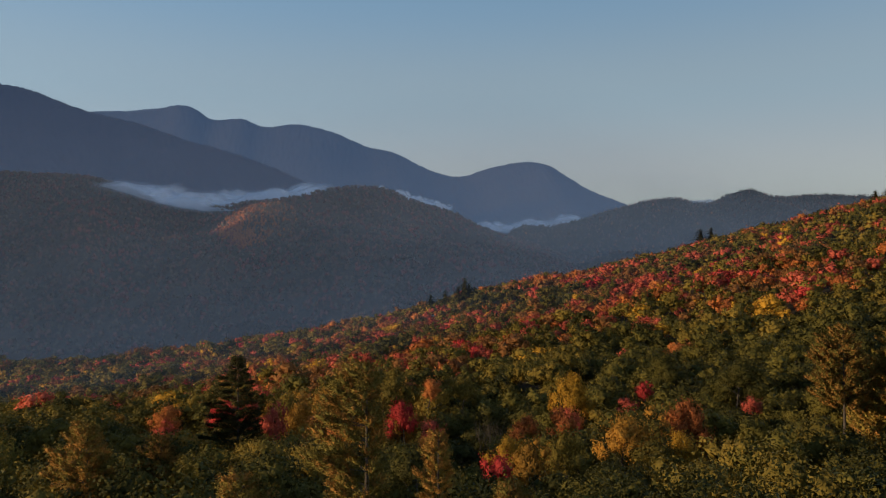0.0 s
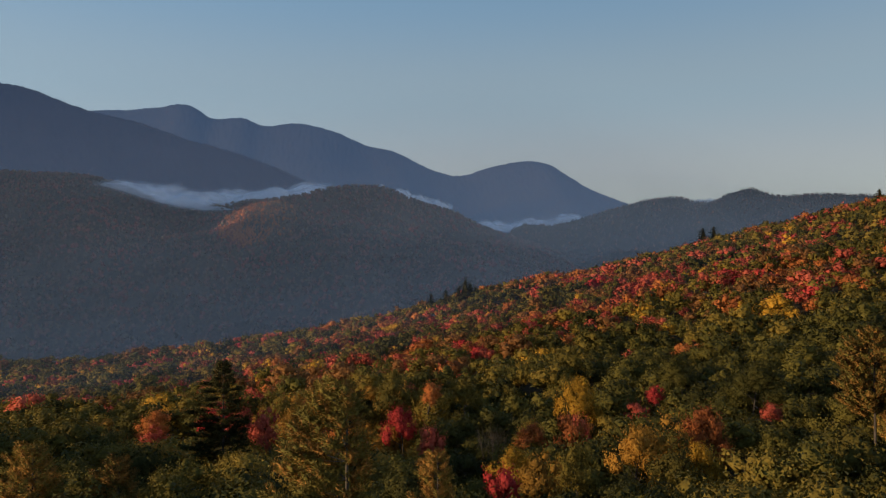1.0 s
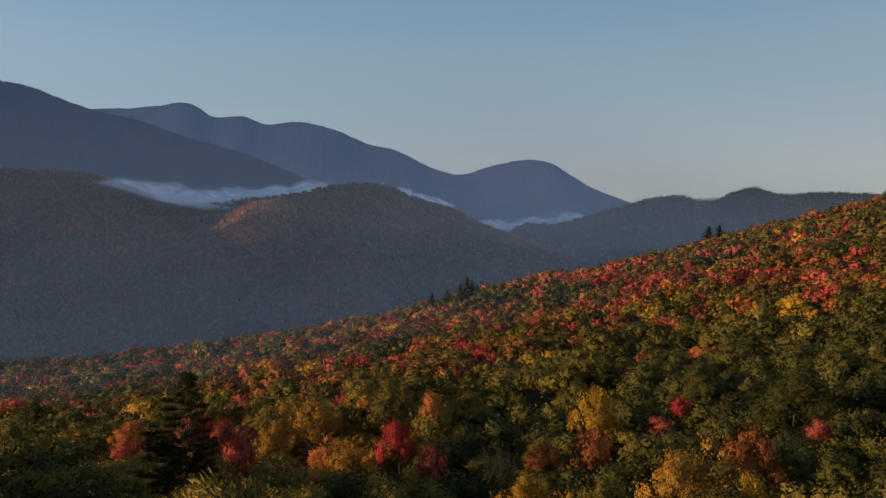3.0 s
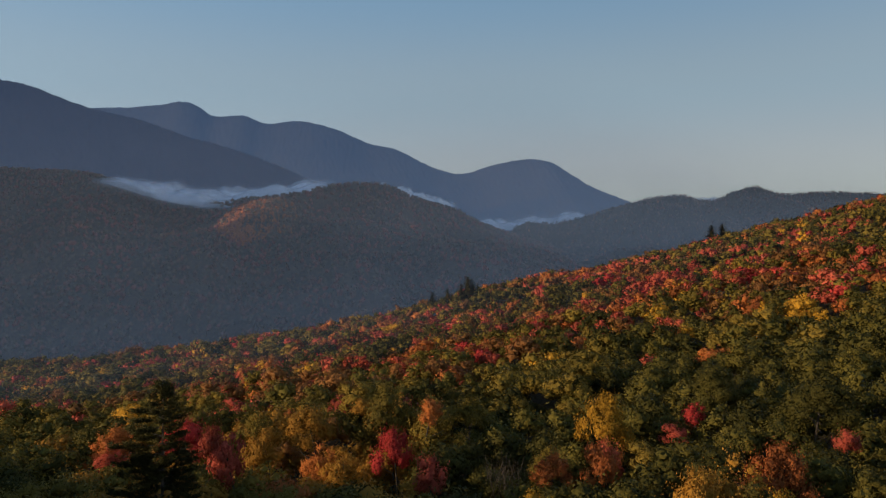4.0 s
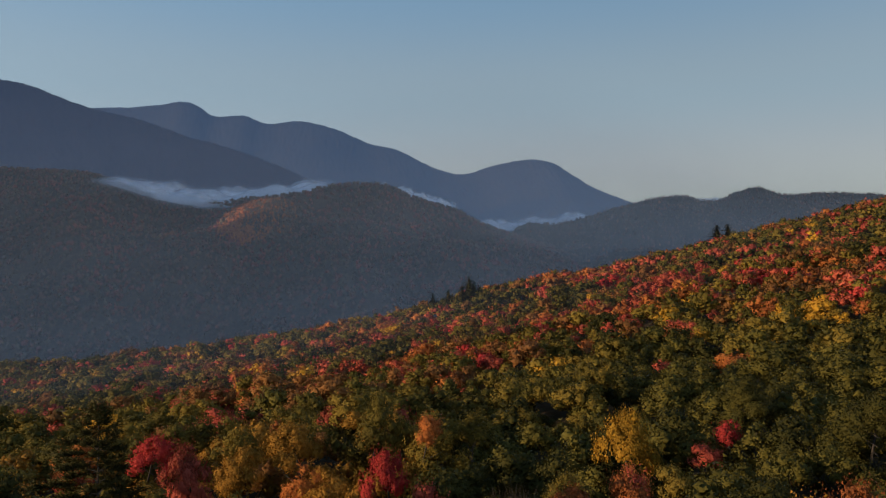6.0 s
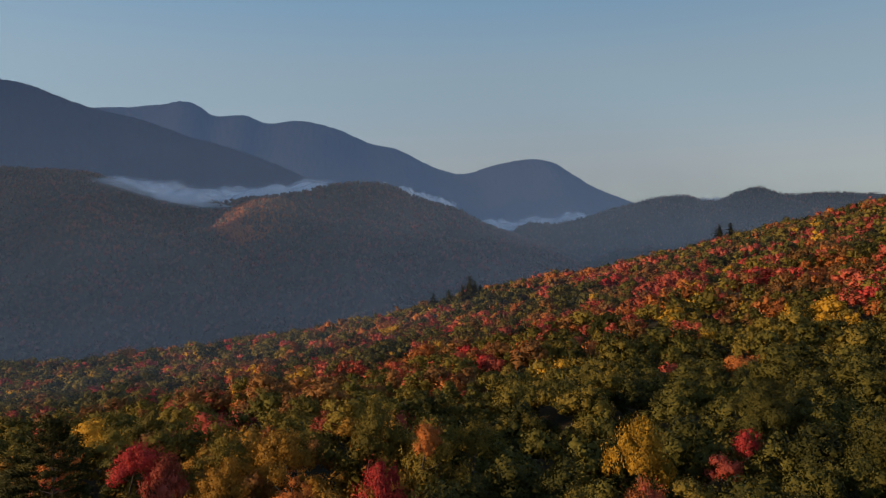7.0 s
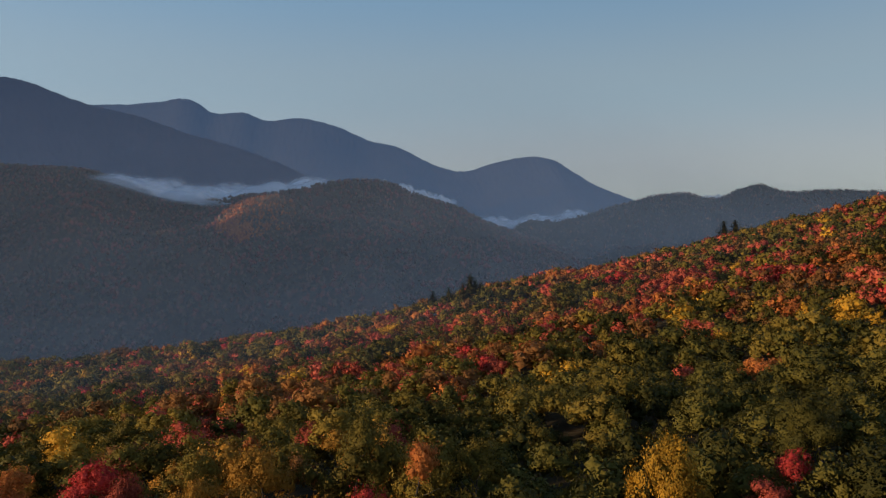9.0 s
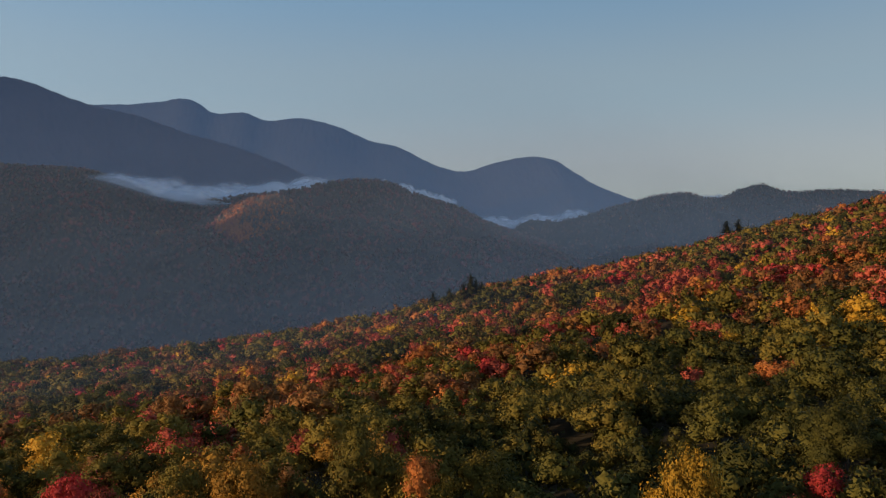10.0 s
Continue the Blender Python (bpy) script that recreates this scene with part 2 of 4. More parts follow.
hill_grid[..., 2] -= 46 * np.exp(-((gx0 + 160) / 130) ** 2 - ((gy0 - 1690) / 95) ** 2)
hill_grid[..., 2] -= 42 * np.exp(-((gx0 - 30) / 120) ** 2 - ((gy0 - 1720) / 90) ** 2)
hill_grid[..., 2] -= 30 * np.exp(-((gx0 - 100) / 95) ** 2 - ((gy0 - 1790) / 80) ** 2)
hill = ridge("wooded_hill", hill_grid, HILL)
tagged(hill, "shaded wooded hill across the valley, dull autumn colours", "hill", kind="structure")

RIGHT_CREST = bearing([
    (0.084, 0.0375, 2350), (0.104, 0.0555, 2380), (0.156, 0.0585, 2420), (0.205, 0.0705, 2500), (0.262, 0.0870, 2600),
    (0.294, 0.0950, 2640), (0.343, 0.0980, 2680), (0.361, 0.0925, 2720), (0.385, 0.0925, 2760), (0.416, 0.1055, 2820),
    (0.446, 0.1110, 2850), (0.474, 0.1020, 2850), (0.537, 0.1036, 2850), (0.602, 0.1020, 2850), (0.699, 0.0980, 2850),
    (0.787, 0.0900, 2850)])
RIGHT_FOOT = [(150, 1900, -66), (300, 1500, -66), (700, 1300, -66), (1200, 1300, -66), (2200, 1500, -66)]
right_grid = ridge_points(RIGHT_CREST, RIGHT_FOOT, 150, 50, 500, 0.95, 40, 500, 5)
right_hill = ridge("low_hills", right_grid, LOW)
tagged(right_hill, "low wooded hills with a knob on the skyline", "hill", kind="structure")

FLANK_CREST = bearing([
    (-0.641, 0.2670, 3000), (-0.600, 0.2585, 2990), (-0.559, 0.2430, 2980), (-0.514, 0.2265, 2960), (-0.436, 0.2075, 2930),
    (-0.371, 0.1845, 2900), (-0.306, 0.1665, 2870), (-0.249, 0.1460, 2840), (-0.196, 0.1230, 2800), (-0.135, 0.0950, 2750)])
# Unseen ridge added to shade the valley; its notch lets sun onto the spur.
SPUR = [(-2250, -350, 0), (-2300, -100, 200), (-2340, 100, 400), (-2350, 300, 580), (-2350, 540, 690), (-2350, 700, 740), (-2350, 772, 770), (-2350, 798, 560),
        (-2350, 850, 562), (-2350, 904, 570), (-2350, 930, 840), (-2350, 1060, 1100), (-2350, 1250, 1440), (-2350, 1535, 1480), (-2350, 2100, 1540), (-2250, 2700, 1560)]
FLANK_FOOT = [(-1900, 2250, -66), (-1300, 2250, -66), (-700, 2300, -66), (-200, 2350, -66)]
flank_grid = ridge_points([(-2600, 2900, 1250)] + FLANK_CREST, FLANK_FOOT, 300, 90, 500, 1.15, 45, 900, 8)
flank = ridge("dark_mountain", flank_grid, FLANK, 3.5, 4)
tagged(flank, "dark shaded mountain with a long falling ridge", "mountain", kind="structure")
SPUR_FOOT = [(-2120, -350, -66), (-2180, 800, -66), (-2180, 1800, -66), (-2100, 2600, -66)]
spur_grid = ridge_points(SPUR, SPUR_FOOT, 330, 24, 700, 1.2, 0, 500, 9)
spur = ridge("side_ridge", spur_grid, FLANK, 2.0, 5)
tagged(spur, "unseen steep wooded ridge added to shade the valley", "mountain", kind="structure")

FAR_CREST = bearing([
    (-0.660, 0.2000, 4300), (-0.592, 0.2088, 4300), (-0.511, 0.2259, 4300), (-0.453, 0.2267, 4300), (-0.405, 0.2315, 4300), (-0.376, 0.2348, 4300),
    (-0.360, 0.2307, 4300), (-0.339, 0.2167, 4300), (-0.282, 0.2126, 4300), (-0.270, 0.2068, 4300), (-0.241, 0.2035, 4300),
    (-0.229, 0.2060, 4300), (-0.184, 0.2026, 4300), (-0.152, 0.1928, 4300), (-0.111, 0.1748, 4300), (-0.070, 0.1658, 4300),
    (-0.017, 0.1396, 4300), (0.017, 0.1306, 4300), (0.068, 0.1428, 4350), (0.108, 0.1509, 4380), (0.137, 0.1509, 4380),
    (0.153, 0.1468, 4380), (0.177, 0.1321, 4380), (0.214, 0.1101, 4350), (0.262, 0.0913, 4300), (0.319, 0.0653, 4250), (0.420, 0.040, 4250)])
FAR_FOOT = [(-2600, 3500, -66), (-1200, 3300, -66), (0, 3300, -66), (900, 3350, -66), (1900, 3500, -66)]
far_grid = ridge_points(FAR_CREST, FAR_FOOT, 560, 80, 400, 1.05, 24, 1600, 13)
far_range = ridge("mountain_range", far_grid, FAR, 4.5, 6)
tagged(far_range, "distant blue mountain range under a clear sky", "mountain", kind="structure")


# ---- foliage meshes ----
OCT_V = np.array([(1, 0, 0), (0, 1, 0), (-1, 0, 0), (0, -1, 0), (0, 0, 1), (0, 0, -1)], float)
OCT_F = np.array([(0, 1, 4), (1, 2, 4), (2, 3, 4), (3, 0, 4), (1, 0, 5), (2, 1, 5), (3, 2, 5), (0, 3, 5)])


def leaf_shapes(r, centres, out, size, corners, jitter=0.45):
    """A leaf spray at every centre, facing out but shaken: folded diamonds near by, triangles far off."""
    n = len(centres)
    nor = out + r.normal(0, jitter, (n, 3))
    nor /= np.linalg.norm(nor, axis=1, keepdims=True)
    t = np.cross(r.normal(0, 0.7, (n, 3)) + [0, 0, 1.0], nor)
    t /= np.linalg.norm(t, axis=1, keepdims=True) + 1e-9
    b = np.cross(nor, t)
    s = size * r.uniform(0.55, 1.35, (n, 1))
    if corners == 4:
        q = [centres - t * s, centres - b * s * 0.62 + nor * s * 0.2, centres + t * s, centres + b * s * 0.62 + nor * s * 0.2]
    else:
        q = [centres - t * s * 0.65 - b * s * 0.6, centres + t * s * 0.7 - b * s * 0.45 + nor * s * 0.15, centres + b * s * 1.1]
    return np.stack(q, 1).reshape(-1, 3)


def unit(v):
    return v / (np.linalg.norm(v, axis=-1, keepdims=True) + 1e-9)


def broadleaf(seed, lobes, leaves, size, corners=3, core=0.66, narrow=1.0, taper=0.0, loose=0.0):
    """Crown of a broadleaf tree about 1 unit in radius, its top at z = 0: leaves, and the inner mass of each bough."""
    r = np.random.RandomState(seed)
    k = np.arange(lobes)
    boughs = 9 if lobes > 8 else lobes
    ba = np.arange(boughs) * 2.4 + r.uniform(-0.5, 0.5, boughs)
    bh = np.radians(np.linspace(-24, 84, boughs) + r.uniform(-9, 9, boughs))
    bl = r.uniform(0.62, 1.08, boughs)
    b = k % boughs
    reach = r.uniform(0.3, 1.0, lobes) ** 0.6 * bl[b] * 0.84
    c = np.stack([np.cos(ba[b]) * np.cos(bh[b]) * narrow, np.sin(ba[b]) * np.cos(bh[b]) * narrow, np.sin(bh[b]) * 0.95], 1) * reach[:, None]
    c += r.normal(0, 0.10, (lobes, 3))
    s = r.uniform(0.17, 0.36, lobes) * (1.5 if lobes < 9 else 1.0 if lobes < 31 else (31 / lobes) ** 0.4)
    s = s * (1 - 0.32 * loose)
    c += r.normal(0, 0.13 * loose, (lobes, 3))
    rise = (c[:, 2] - c[:, 2].min()) / np.ptp(c[:, 2])
    c[:, :2] *= (1 + taper * (0.45 - rise))[:, None]
    s = s * (1 + taper * 0.5 * (0.5 - rise))
    c[:, 2] -= (c[:, 2] + s * 0.8).max()
    many = leaves * (4 if lobes > 8 else 2)
    pick = r.choice(lobes, many, p=s ** 2 / (s ** 2).sum())
    d = r.normal(0, 1, (many, 3)) + c[pick] * [0.9, 0.9, 0] + [0, 0, 0.3]
    d /= np.linalg.norm(d, axis=1, keepdims=True)
    spray = np.where(r.uniform(0, 1, (many, 1)) < 0.14 + 0.22 * loose, r.uniform(0, 0.55 + 0.5 * loose, (many, 1)), 0)
    p = c[pick] + (d + spray * [0, 0, 0.8]) * s[pick, None] * (1.02 + r.normal(0, 0.08, (many, 1)) + spray) * [1, 1, 0.85]
    buried = np.zeros(many, bool)
    for j in range(lobes):
        buried |= (np.linalg.norm((p - c[j]) / [1, 1, 0.85], axis=1) < s[j] * 0.88) & (pick != j)
    order = np.argsort(buried, kind="stable")[:leaves]
    p, d = p[order], d[order]
    q = leaf_shapes(r, p, d, size, corners)
    cv = (c[:, None] + OCT_V[None] * s[:, None, None] * core * r.uniform(0.85, 1.15, (lobes, 6, 1)) * [1, 1, 0.85]).reshape(-1, 3)
    cf = (k[:, None, None] * 6 + OCT_F[None]).reshape(-1, 3)
    heart = np.array((0, 0, -0.9))
    qn = unit(d * (0.8 if lobes > 20 else 0.6) + unit(p - heart) * 0.7 + r.normal(0, 0.24, d.shape))
    cn = unit(np.tile(OCT_V, (lobes, 1)) * 0.8 + unit(cv - heart) * 0.5)
    return q, cv, cf, corners, np.repeat(qn, corners, 0), cn


def spruce(seed, tiers, per_tier, corners=3):
    """Narrow spire of drooping sprays, 1 unit high with its top at z = 0, about 0.22 in radius, round a slim inner cone."""
    r = np.random.RandomState(seed)
    z = np.repeat(np.linspace(0.02, 1.0, tiers), per_tier) + r.uniform(-0.015, 0.015, tiers * per_tier)
    a = r.uniform(0, 6.283, len(z))
    R = (0.045 + 0.25 * z ** 0.8) * r.uniform(0.5, 1.4, len(z))
    d = np.stack([np.cos(a), np.sin(a), np.full(len(z), -0.25)], 1)
    side = np.stack([-np.sin(a), np.cos(a), 0 * a], 1) * (0.02 + 0.05 * z)[:, None]
    root = np.stack([0 * a, 0 * a, -z + 0.03], 1)
    tip = root + d * R[:, None]
    q = np.stack([root + side * 0.8, root - side * 0.8 + [0, 0, -0.02], tip], 1).reshape(-1, 3)
    cv = np.array([(0, 0, -0.03)] + [(0.10 * math.cos(k * 1.0472), 0.10 * math.sin(k * 1.0472), -1.0) for k in range(6)])
    cf = np.array([(0, 1 + k, 1 + (k + 1) % 6) for k in range(6)])
    qn = unit(np.stack([np.cos(a), np.sin(a), np.full(len(a), 0.35)], 1) + r.normal(0, 0.25, (len(a), 3)))
    return q, cv, cf, 3, np.repeat(qn, 3, 0), unit(cv * [1, 1, 0] + [0, 0, 0.06])


def mix_mesh(name, q, cv, cf, corners, qn, cn, materials, qi=None, ci=None, qt=None, ct=None):
    """One mesh of loose leaves and inner triangles, shaded by the form of the boughs they grow on."""
    me = bpy.data.meshes.new(name)
    nq, nt = len(q) // corners, len(cf)
    v = np.r_[q, cv].astype(np.float32)
    loops = np.r_[np.arange(nq * corners), (cf + nq * corners).ravel()].astype(np.int32)
    me.vertices.add(len(v))
    me.vertices.foreach_set("co", v.ravel())
    me.loops.add(len(loops))
    me.loops.foreach_set("vertex_index", loops)
    me.polygons.add(nq + nt)
    me.polygons.foreach_set("loop_start", np.r_[np.arange(nq) * corners, nq * corners + np.arange(nt) * 3].astype(np.int32))
    for m in materials:
        me.materials.append(m)
    if qi is not None:
        me.polygons.foreach_set("material_index", np.r_[qi, ci].astype(np.int32))
        at = me.attributes.new("tint", "FLOAT", "POINT")
        at.data.foreach_set("value", np.r_[qt, ct].astype(np.float32))
    me.polygons.foreach_set("use_smooth", np.ones(nq + nt, dtype=bool))
    me.update(calc_edges=True)
    at = me.attributes.new("custom_normal", "FLOAT_VECTOR", "POINT")
    at.data.foreach_set("vector", np.r_[qn, cn].astype(np.float32).ravel())
    return me


def woods(name, templates, pos, rad, tall, kind, seed, materials):
    """Many trees joined: templates spread over the places with their size, colour and tint."""
    r = np.random.RandomState(seed)
    which = r.randint(0, len(templates), len(pos))
    ang, tint = r.uniform(0, 6.283, len(pos)), r.uniform(0, 1, len(pos))
    Q, V, F, qi, ci, qt, ct, NQ, NC, base = [], [], [], [], [], [], [], [], [], 0
    for k, (q, cv, cf, corners, qn, cn) in enumerate(templates):
        s = np.where(which == k)[0]
        if not len(s):
            continue
        co, si = np.cos(ang[s])[:, None], np.sin(ang[s])[:, None]

        def placed(v):
            x, y, z = v[None, :, 0], v[None, :, 1], v[None, :, 2]
            return np.stack([(x * co - y * si) * rad[s, None] + pos[s, 0, None], (x * si + y * co) * rad[s, None] + pos[s, 1, None],
                             z * tall[s, None] + pos[s, 2, None]], -1).reshape(-1, 3)
        def turned(v):
            x, y, z = v[None, :, 0], v[None, :, 1], v[None, :, 2]
            return np.stack([x * co - y * si, x * si + y * co, z + 0 * co], -1).reshape(-1, 3)
        NQ.append(turned(qn))
        NC.append(turned(cn))
        Q.append(placed(q))
        V.append(placed(cv))
        F.append((np.arange(len(s))[:, None, None] * len(cv) + cf[None]).reshape(-1, 3) + base)
        base += len(s) * len(cv)
        qi.append(np.repeat(kind[s], len(q) // corners))
        ci.append(np.repeat(kind[s], len(cf)))
        qt.append(np.repeat(tint[s], len(q)))
        ct.append(np.repeat(tint[s], len(cv)))
    me = mix_mesh(name, np.concatenate(Q), np.concatenate(V), np.concatenate(F), templates[0][3], np.concatenate(NQ), np.concatenate(NC), materials,
                  np.concatenate(qi), np.concatenate(ci), np.concatenate(qt), np.concatenate(ct))
    return new(name, me)


# ---- where the trees stand ----
rs = np.random.RandomState(11)
STEP = 6.0
gx, gy = np.meshgrid(np.arange(-620, 640, STEP), np.arange(4, 760, STEP * 0.9))
gx = gx + (np.arange(gx.shape[0]) % 2)[:, None] * STEP / 2
px = (gx + rs.uniform(-2.1, 2.1, gx.shape)).ravel()
py = (gy + rs.uniform(-2.1, 2.1, gx.shape)).ravel()
keep = (px > -0.68 * (py + 8) - 38) & (px < 0.68 * (py + 8) + 16) & (canopy(px, py) > -40) & (py < 650 + 0.17 * np.maximum(px, 0))
keep &= rs.uniform(0, 1, len(px)) > 0.42 * smooth(150, 230, py)
px, py = px[keep], py[keep]
size = (2.5 + 3.0 * rs.uniform(0, 1, len(px)) ** 1.5) * (1 + 0.32 * smooth(150, 230, py))
# Unseen trees just left of view, raised to cast shade on the near slope.
beside = (px < -0.66 * py - 5) & (py < 90)
top = canopy(px, py) - 2.5 * smooth(300, 500, py) * smooth(-140, 60, px) + 1.5 * smooth(400, 560, py) * (1 - smooth(-150, 0, px)) + rs.normal(0, 1.2, len(px)) + 2.6 * waves(px, py, 48, 17, 2) * smooth(50, 110, py) + (size - 3.7 - 1.2 * smooth(150, 230, py)) * 0.9 + np.where(beside, 2.0 + np.where(px < -0.66 * py - 20, 5.5 * smooth(16, 28, py) + 3.5 * smooth(42, 54, py), 0.0) * (1 - smooth(76, 88, py)), 0.0) - 4.5 * np.exp(-((px - 12) / 12) ** 2 - ((py - 134) / 13) ** 2) - 6.0 * np.exp(-((px - 33) / 10) ** 2 - ((py - 56) / 11) ** 2)

top = np.where(py < 62, np.minimum(top, canopy(px, py) + 0.8), top)

# Drifts of one colour across the slope: x, y and radius
DRIFTS = {
    "russet": [(97, 425, 6.8), (121, 340, 6.3), (146, 337, 5.8), (49, 397, 6.9), (3, 322, 5.5), (-49, 364, 5.8), (-20, 232, 3.5), (-106, 427, 6.9), (-211, 574, 9.5), (-286, 554, 10.8), (-279, 625, 9.5), (-35, 212, 3.5), (235, 474, 8.4), (261, 615, 9.3), (-2, 385, 4.5), (-199, 379, 4.9), (-112, 343, 4.4), (47, 569, 7.7), (85, 542, 8.1)],
    "gold": [(91, 267, 3.5), (118, 265, 4.3), (-35, 477, 5.7), (-71, 288, 3.5), (88, 299, 3.5), (4, 469, 4.9), (42, 470, 4.2), (115, 245, 3.5), (-68, 173, 3.5), (32, 226, 3.5), (-111, 386, 3.5), (125, 393, 3.5)],
    "orange": [(70, 260, 5.0), (51, 267, 4.8), (46, 265, 3.5), (116, 285, 3.9), (-35, 521, 10.1), (-14, 301, 5.1), (-7, 254, 3.5), (-52, 266, 4.4), (-60, 479, 5.7), (129, 251, 3.7), (-33, 159, 3.5), (176, 371, 5.3), (194, 379, 4.9), (-99, 598, 6.3), (-273, 503, 5.2), (-148, 458, 5.4), (24, 306, 3.9), (70, 199, 3.5), (82, 575, 9), (112, 590, 9), (165, 620, 8), (200, 640, 7), (290, 650, 8), (-240, 640, 7)],
    "red": [(124, 428, 8.2), (137, 421, 6.8), (119, 471, 8.4), (73, 511, 6.9), (141, 383, 5.0), (81, 268, 4.8), (86, 270, 3.7), (65, 296, 4.1), (132, 278, 4.6), (194, 357, 5.1), (24, 407, 4.2), (6, 423, 5.0), (-52, 470, 7.0), (15, 263, 3.5), (-219, 512, 6.9), (-105, 504, 4.5), (-129, 332, 3.5), (-51, 210, 3.5), (209, 472, 4.9), (204, 499, 4.5), (235, 450, 3.5), (-78, 283, 3.5), (174, 592, 6.3), (142, 607, 7.3), (187, 513, 4.6), (322, 657, 4.0), (312, 580, 3.5), (332, 588, 3.5), (-222, 630, 6)],
    "crimson": [(151, 368, 6.4), (138, 275, 4.5), (39, 381, 5.0), (10, 266, 3.5), (-61, 280, 5.4), (-217, 529, 9.5), (-195, 427, 3.8), (-88, 270, 3.5), (-42, 563, 5.1), (78, 395, 4.0), (104, 398, 4.6), (-64, 389, 3.9), (-286, 577, 4.3), (109, 489, 5.1)],
}


def colours(x, y, r):
    """Which kind of tree grows where: greens near and to the right, duller mixed autumn colour beyond, then the drifts."""
    n1, n2, n3 = waves(x, y, 170, 21), waves(x, y, 110, 22), waves(x, y, 80, 23)
    far = smooth(170, 280, y - 0.3 * x)
    west = 1 - smooth(-260, -60, x)
    glow = 0.85 * np.exp(-((x + 16) / 34) ** 2 - ((y - 126) / 30) ** 2)
    warm = far * (0.35 + 0.50 * n1) * (1 - 0.6 * west) + glow + 0.5 * np.exp(-((x - 20) / 14) ** 2 - ((y - 82) / 18) ** 2)
    u, w = r.uniform(0, 1, len(x)), r.uniform(0, 1, len(x)) + 0.6 * n2 - 0.25 * west
    k = np.where(u < warm, np.where(w < np.where(y < 150, 1.0, 0.50), np.where((y < 150) & (w > 0.25), KINDS.index("amber"), 4), np.where(w < 0.64, 3, np.where(w < 1.05, 5, 6))),
                 np.where(r.uniform(0, 1, len(x)) + 0.5 * n3 < 0.56 - 0.3 * west * far + (0.55 * smooth(15, 50, x) - 0.28 * (1 - smooth(-30, 8, x)) * smooth(85, 105, y)) * (1 - smooth(150, 260, y)), 0, 1))
    k = np.where(r.uniform(0, 1, len(x)) < 0.02 * far, 2, k)
    k = np.where((k > 4) & (k < 7) & (y < 150), 4 - (r.uniform(0, 1, len(x)) < 0.3), k)
    k = np.where((k > 1) & (y < 185) & (x > 2), 0, k)
    k = np.where((k == 4) & (y < 150) & (r.uniform(0, 1, len(x)) < 0.75), KINDS.index("amber"), k)
    k = np.where((k == 3) & (r.uniform(0, 1, len(x)) < 0.7 * west), 4, k)
    for colour, spots in DRIFTS.items():
        for sx, sy, sr in spots:
            d = np.hypot((x - sx), (y - sy) * 0.8) / (sr * 1.15 + 3.0)
            k = np.where(d < r.uniform(0.55, 1.15, len(x)), KINDS.index(colour), k)
    k = np.where((k == 6) & (y > 150) & (r.uniform(0, 1, len(x)) < 0.5), 5, k)
    return k


# Single trees that stand out on the near slope: colour, x, y, height of the top, radius, height of the crown
SINGLE = [
    ("gold", 21.2, 115.0, 82.4, 3.7, 7.2), ("crimson", -6.6, 113.0, 78.2, 3.0, 5.6), ("red", -1.6, 103.0, 77.4, 2.3, 4.4),
    ("olive", -1.2, 119.5, 80.4, 3.8, 6.4), ("orange", -2.0, 117.6, 81.2, 2.0, 3.4), ("olive", -9.0, 128.0, 81.6, 6.8, 11.0), ("amber", 8.2, 66.0, 84.0, 2.3, 4.4), ("olive", 12.0, 71.0, 83.4, 2.6, 4.6), ("amber", -13.0, 112.0, 76.2, 3.2, 5.0), ("olive", -30.0, 134.0, 76.0, 4.2, 6.0), ("olive", 3.6, 120.5, 80.8, 3.1, 4.6), ("crimson", 33.8, 117.5, 80.9, 1.8, 2.6),
    ("red", 30.6, 115.5, 78.3, 2.2, 2.6), ("amber", 23.6, 79.0, 84.2, 3.6, 6.0), ("orange", 28.2, 81.5, 84.6, 3.3, 5.6), ("amber", 20.2, 77.5, 83.4, 3.0, 5.2),
    ("gold", 26.0, 76.5, 81.8, 2.9, 4.5), ("orange", 16.6, 96.5, 80.6, 2.4, 4.6), ("red", 18.6, 103.0, 79.2, 1.9, 4.4),
    ("orange", 11.6, 97.0, 79.4, 2.5, 3.4), ("orange", 20.2, 109.0, 77.8, 2.1, 4.4), ("amber", -20.0, 126.0, 78.4, 4.4, 6.0), ("amber", -25.5, 121.0, 76.6, 3.6, 5.6),
    ("orange", -17.0, 119.0, 74.8, 3.3, 4.6), ("crimson", -40.5, 131.0, 75.6, 4.0, 5.4), ("red", -34.6, 126.5, 75.4, 2.8, 6.0),
    ("red", -24.0, 99.5, 81.0, 2.3, 5.2), ("orange", -54.0, 136.0, 73.0, 3.6, 5.0), ("red", -52.0, 131.0, 71.6, 2.6, 4.0),
    ("crimson", 6.2, 76.0, 79.4, 2.3, 4.4), ("red", 43.0, 97.0, 82.0, 1.5, 2.6), ("gold", 8.0, 84.0, 79.6, 2.7, 4.0),
    ("olive", 12.0, 105.0, 78.0, 3.0, 4.0), ("olive", 22.0, 72.0, 84.0, 3.6, 5.0),
    ("green", 46.0, 108.0, 86.4, 5.4, 7.0), ("green", 41.0, 128.0, 84.6, 5.2, 6.8), ("green", 50.0, 92.0, 84.0, 4.2, 5.4),
]
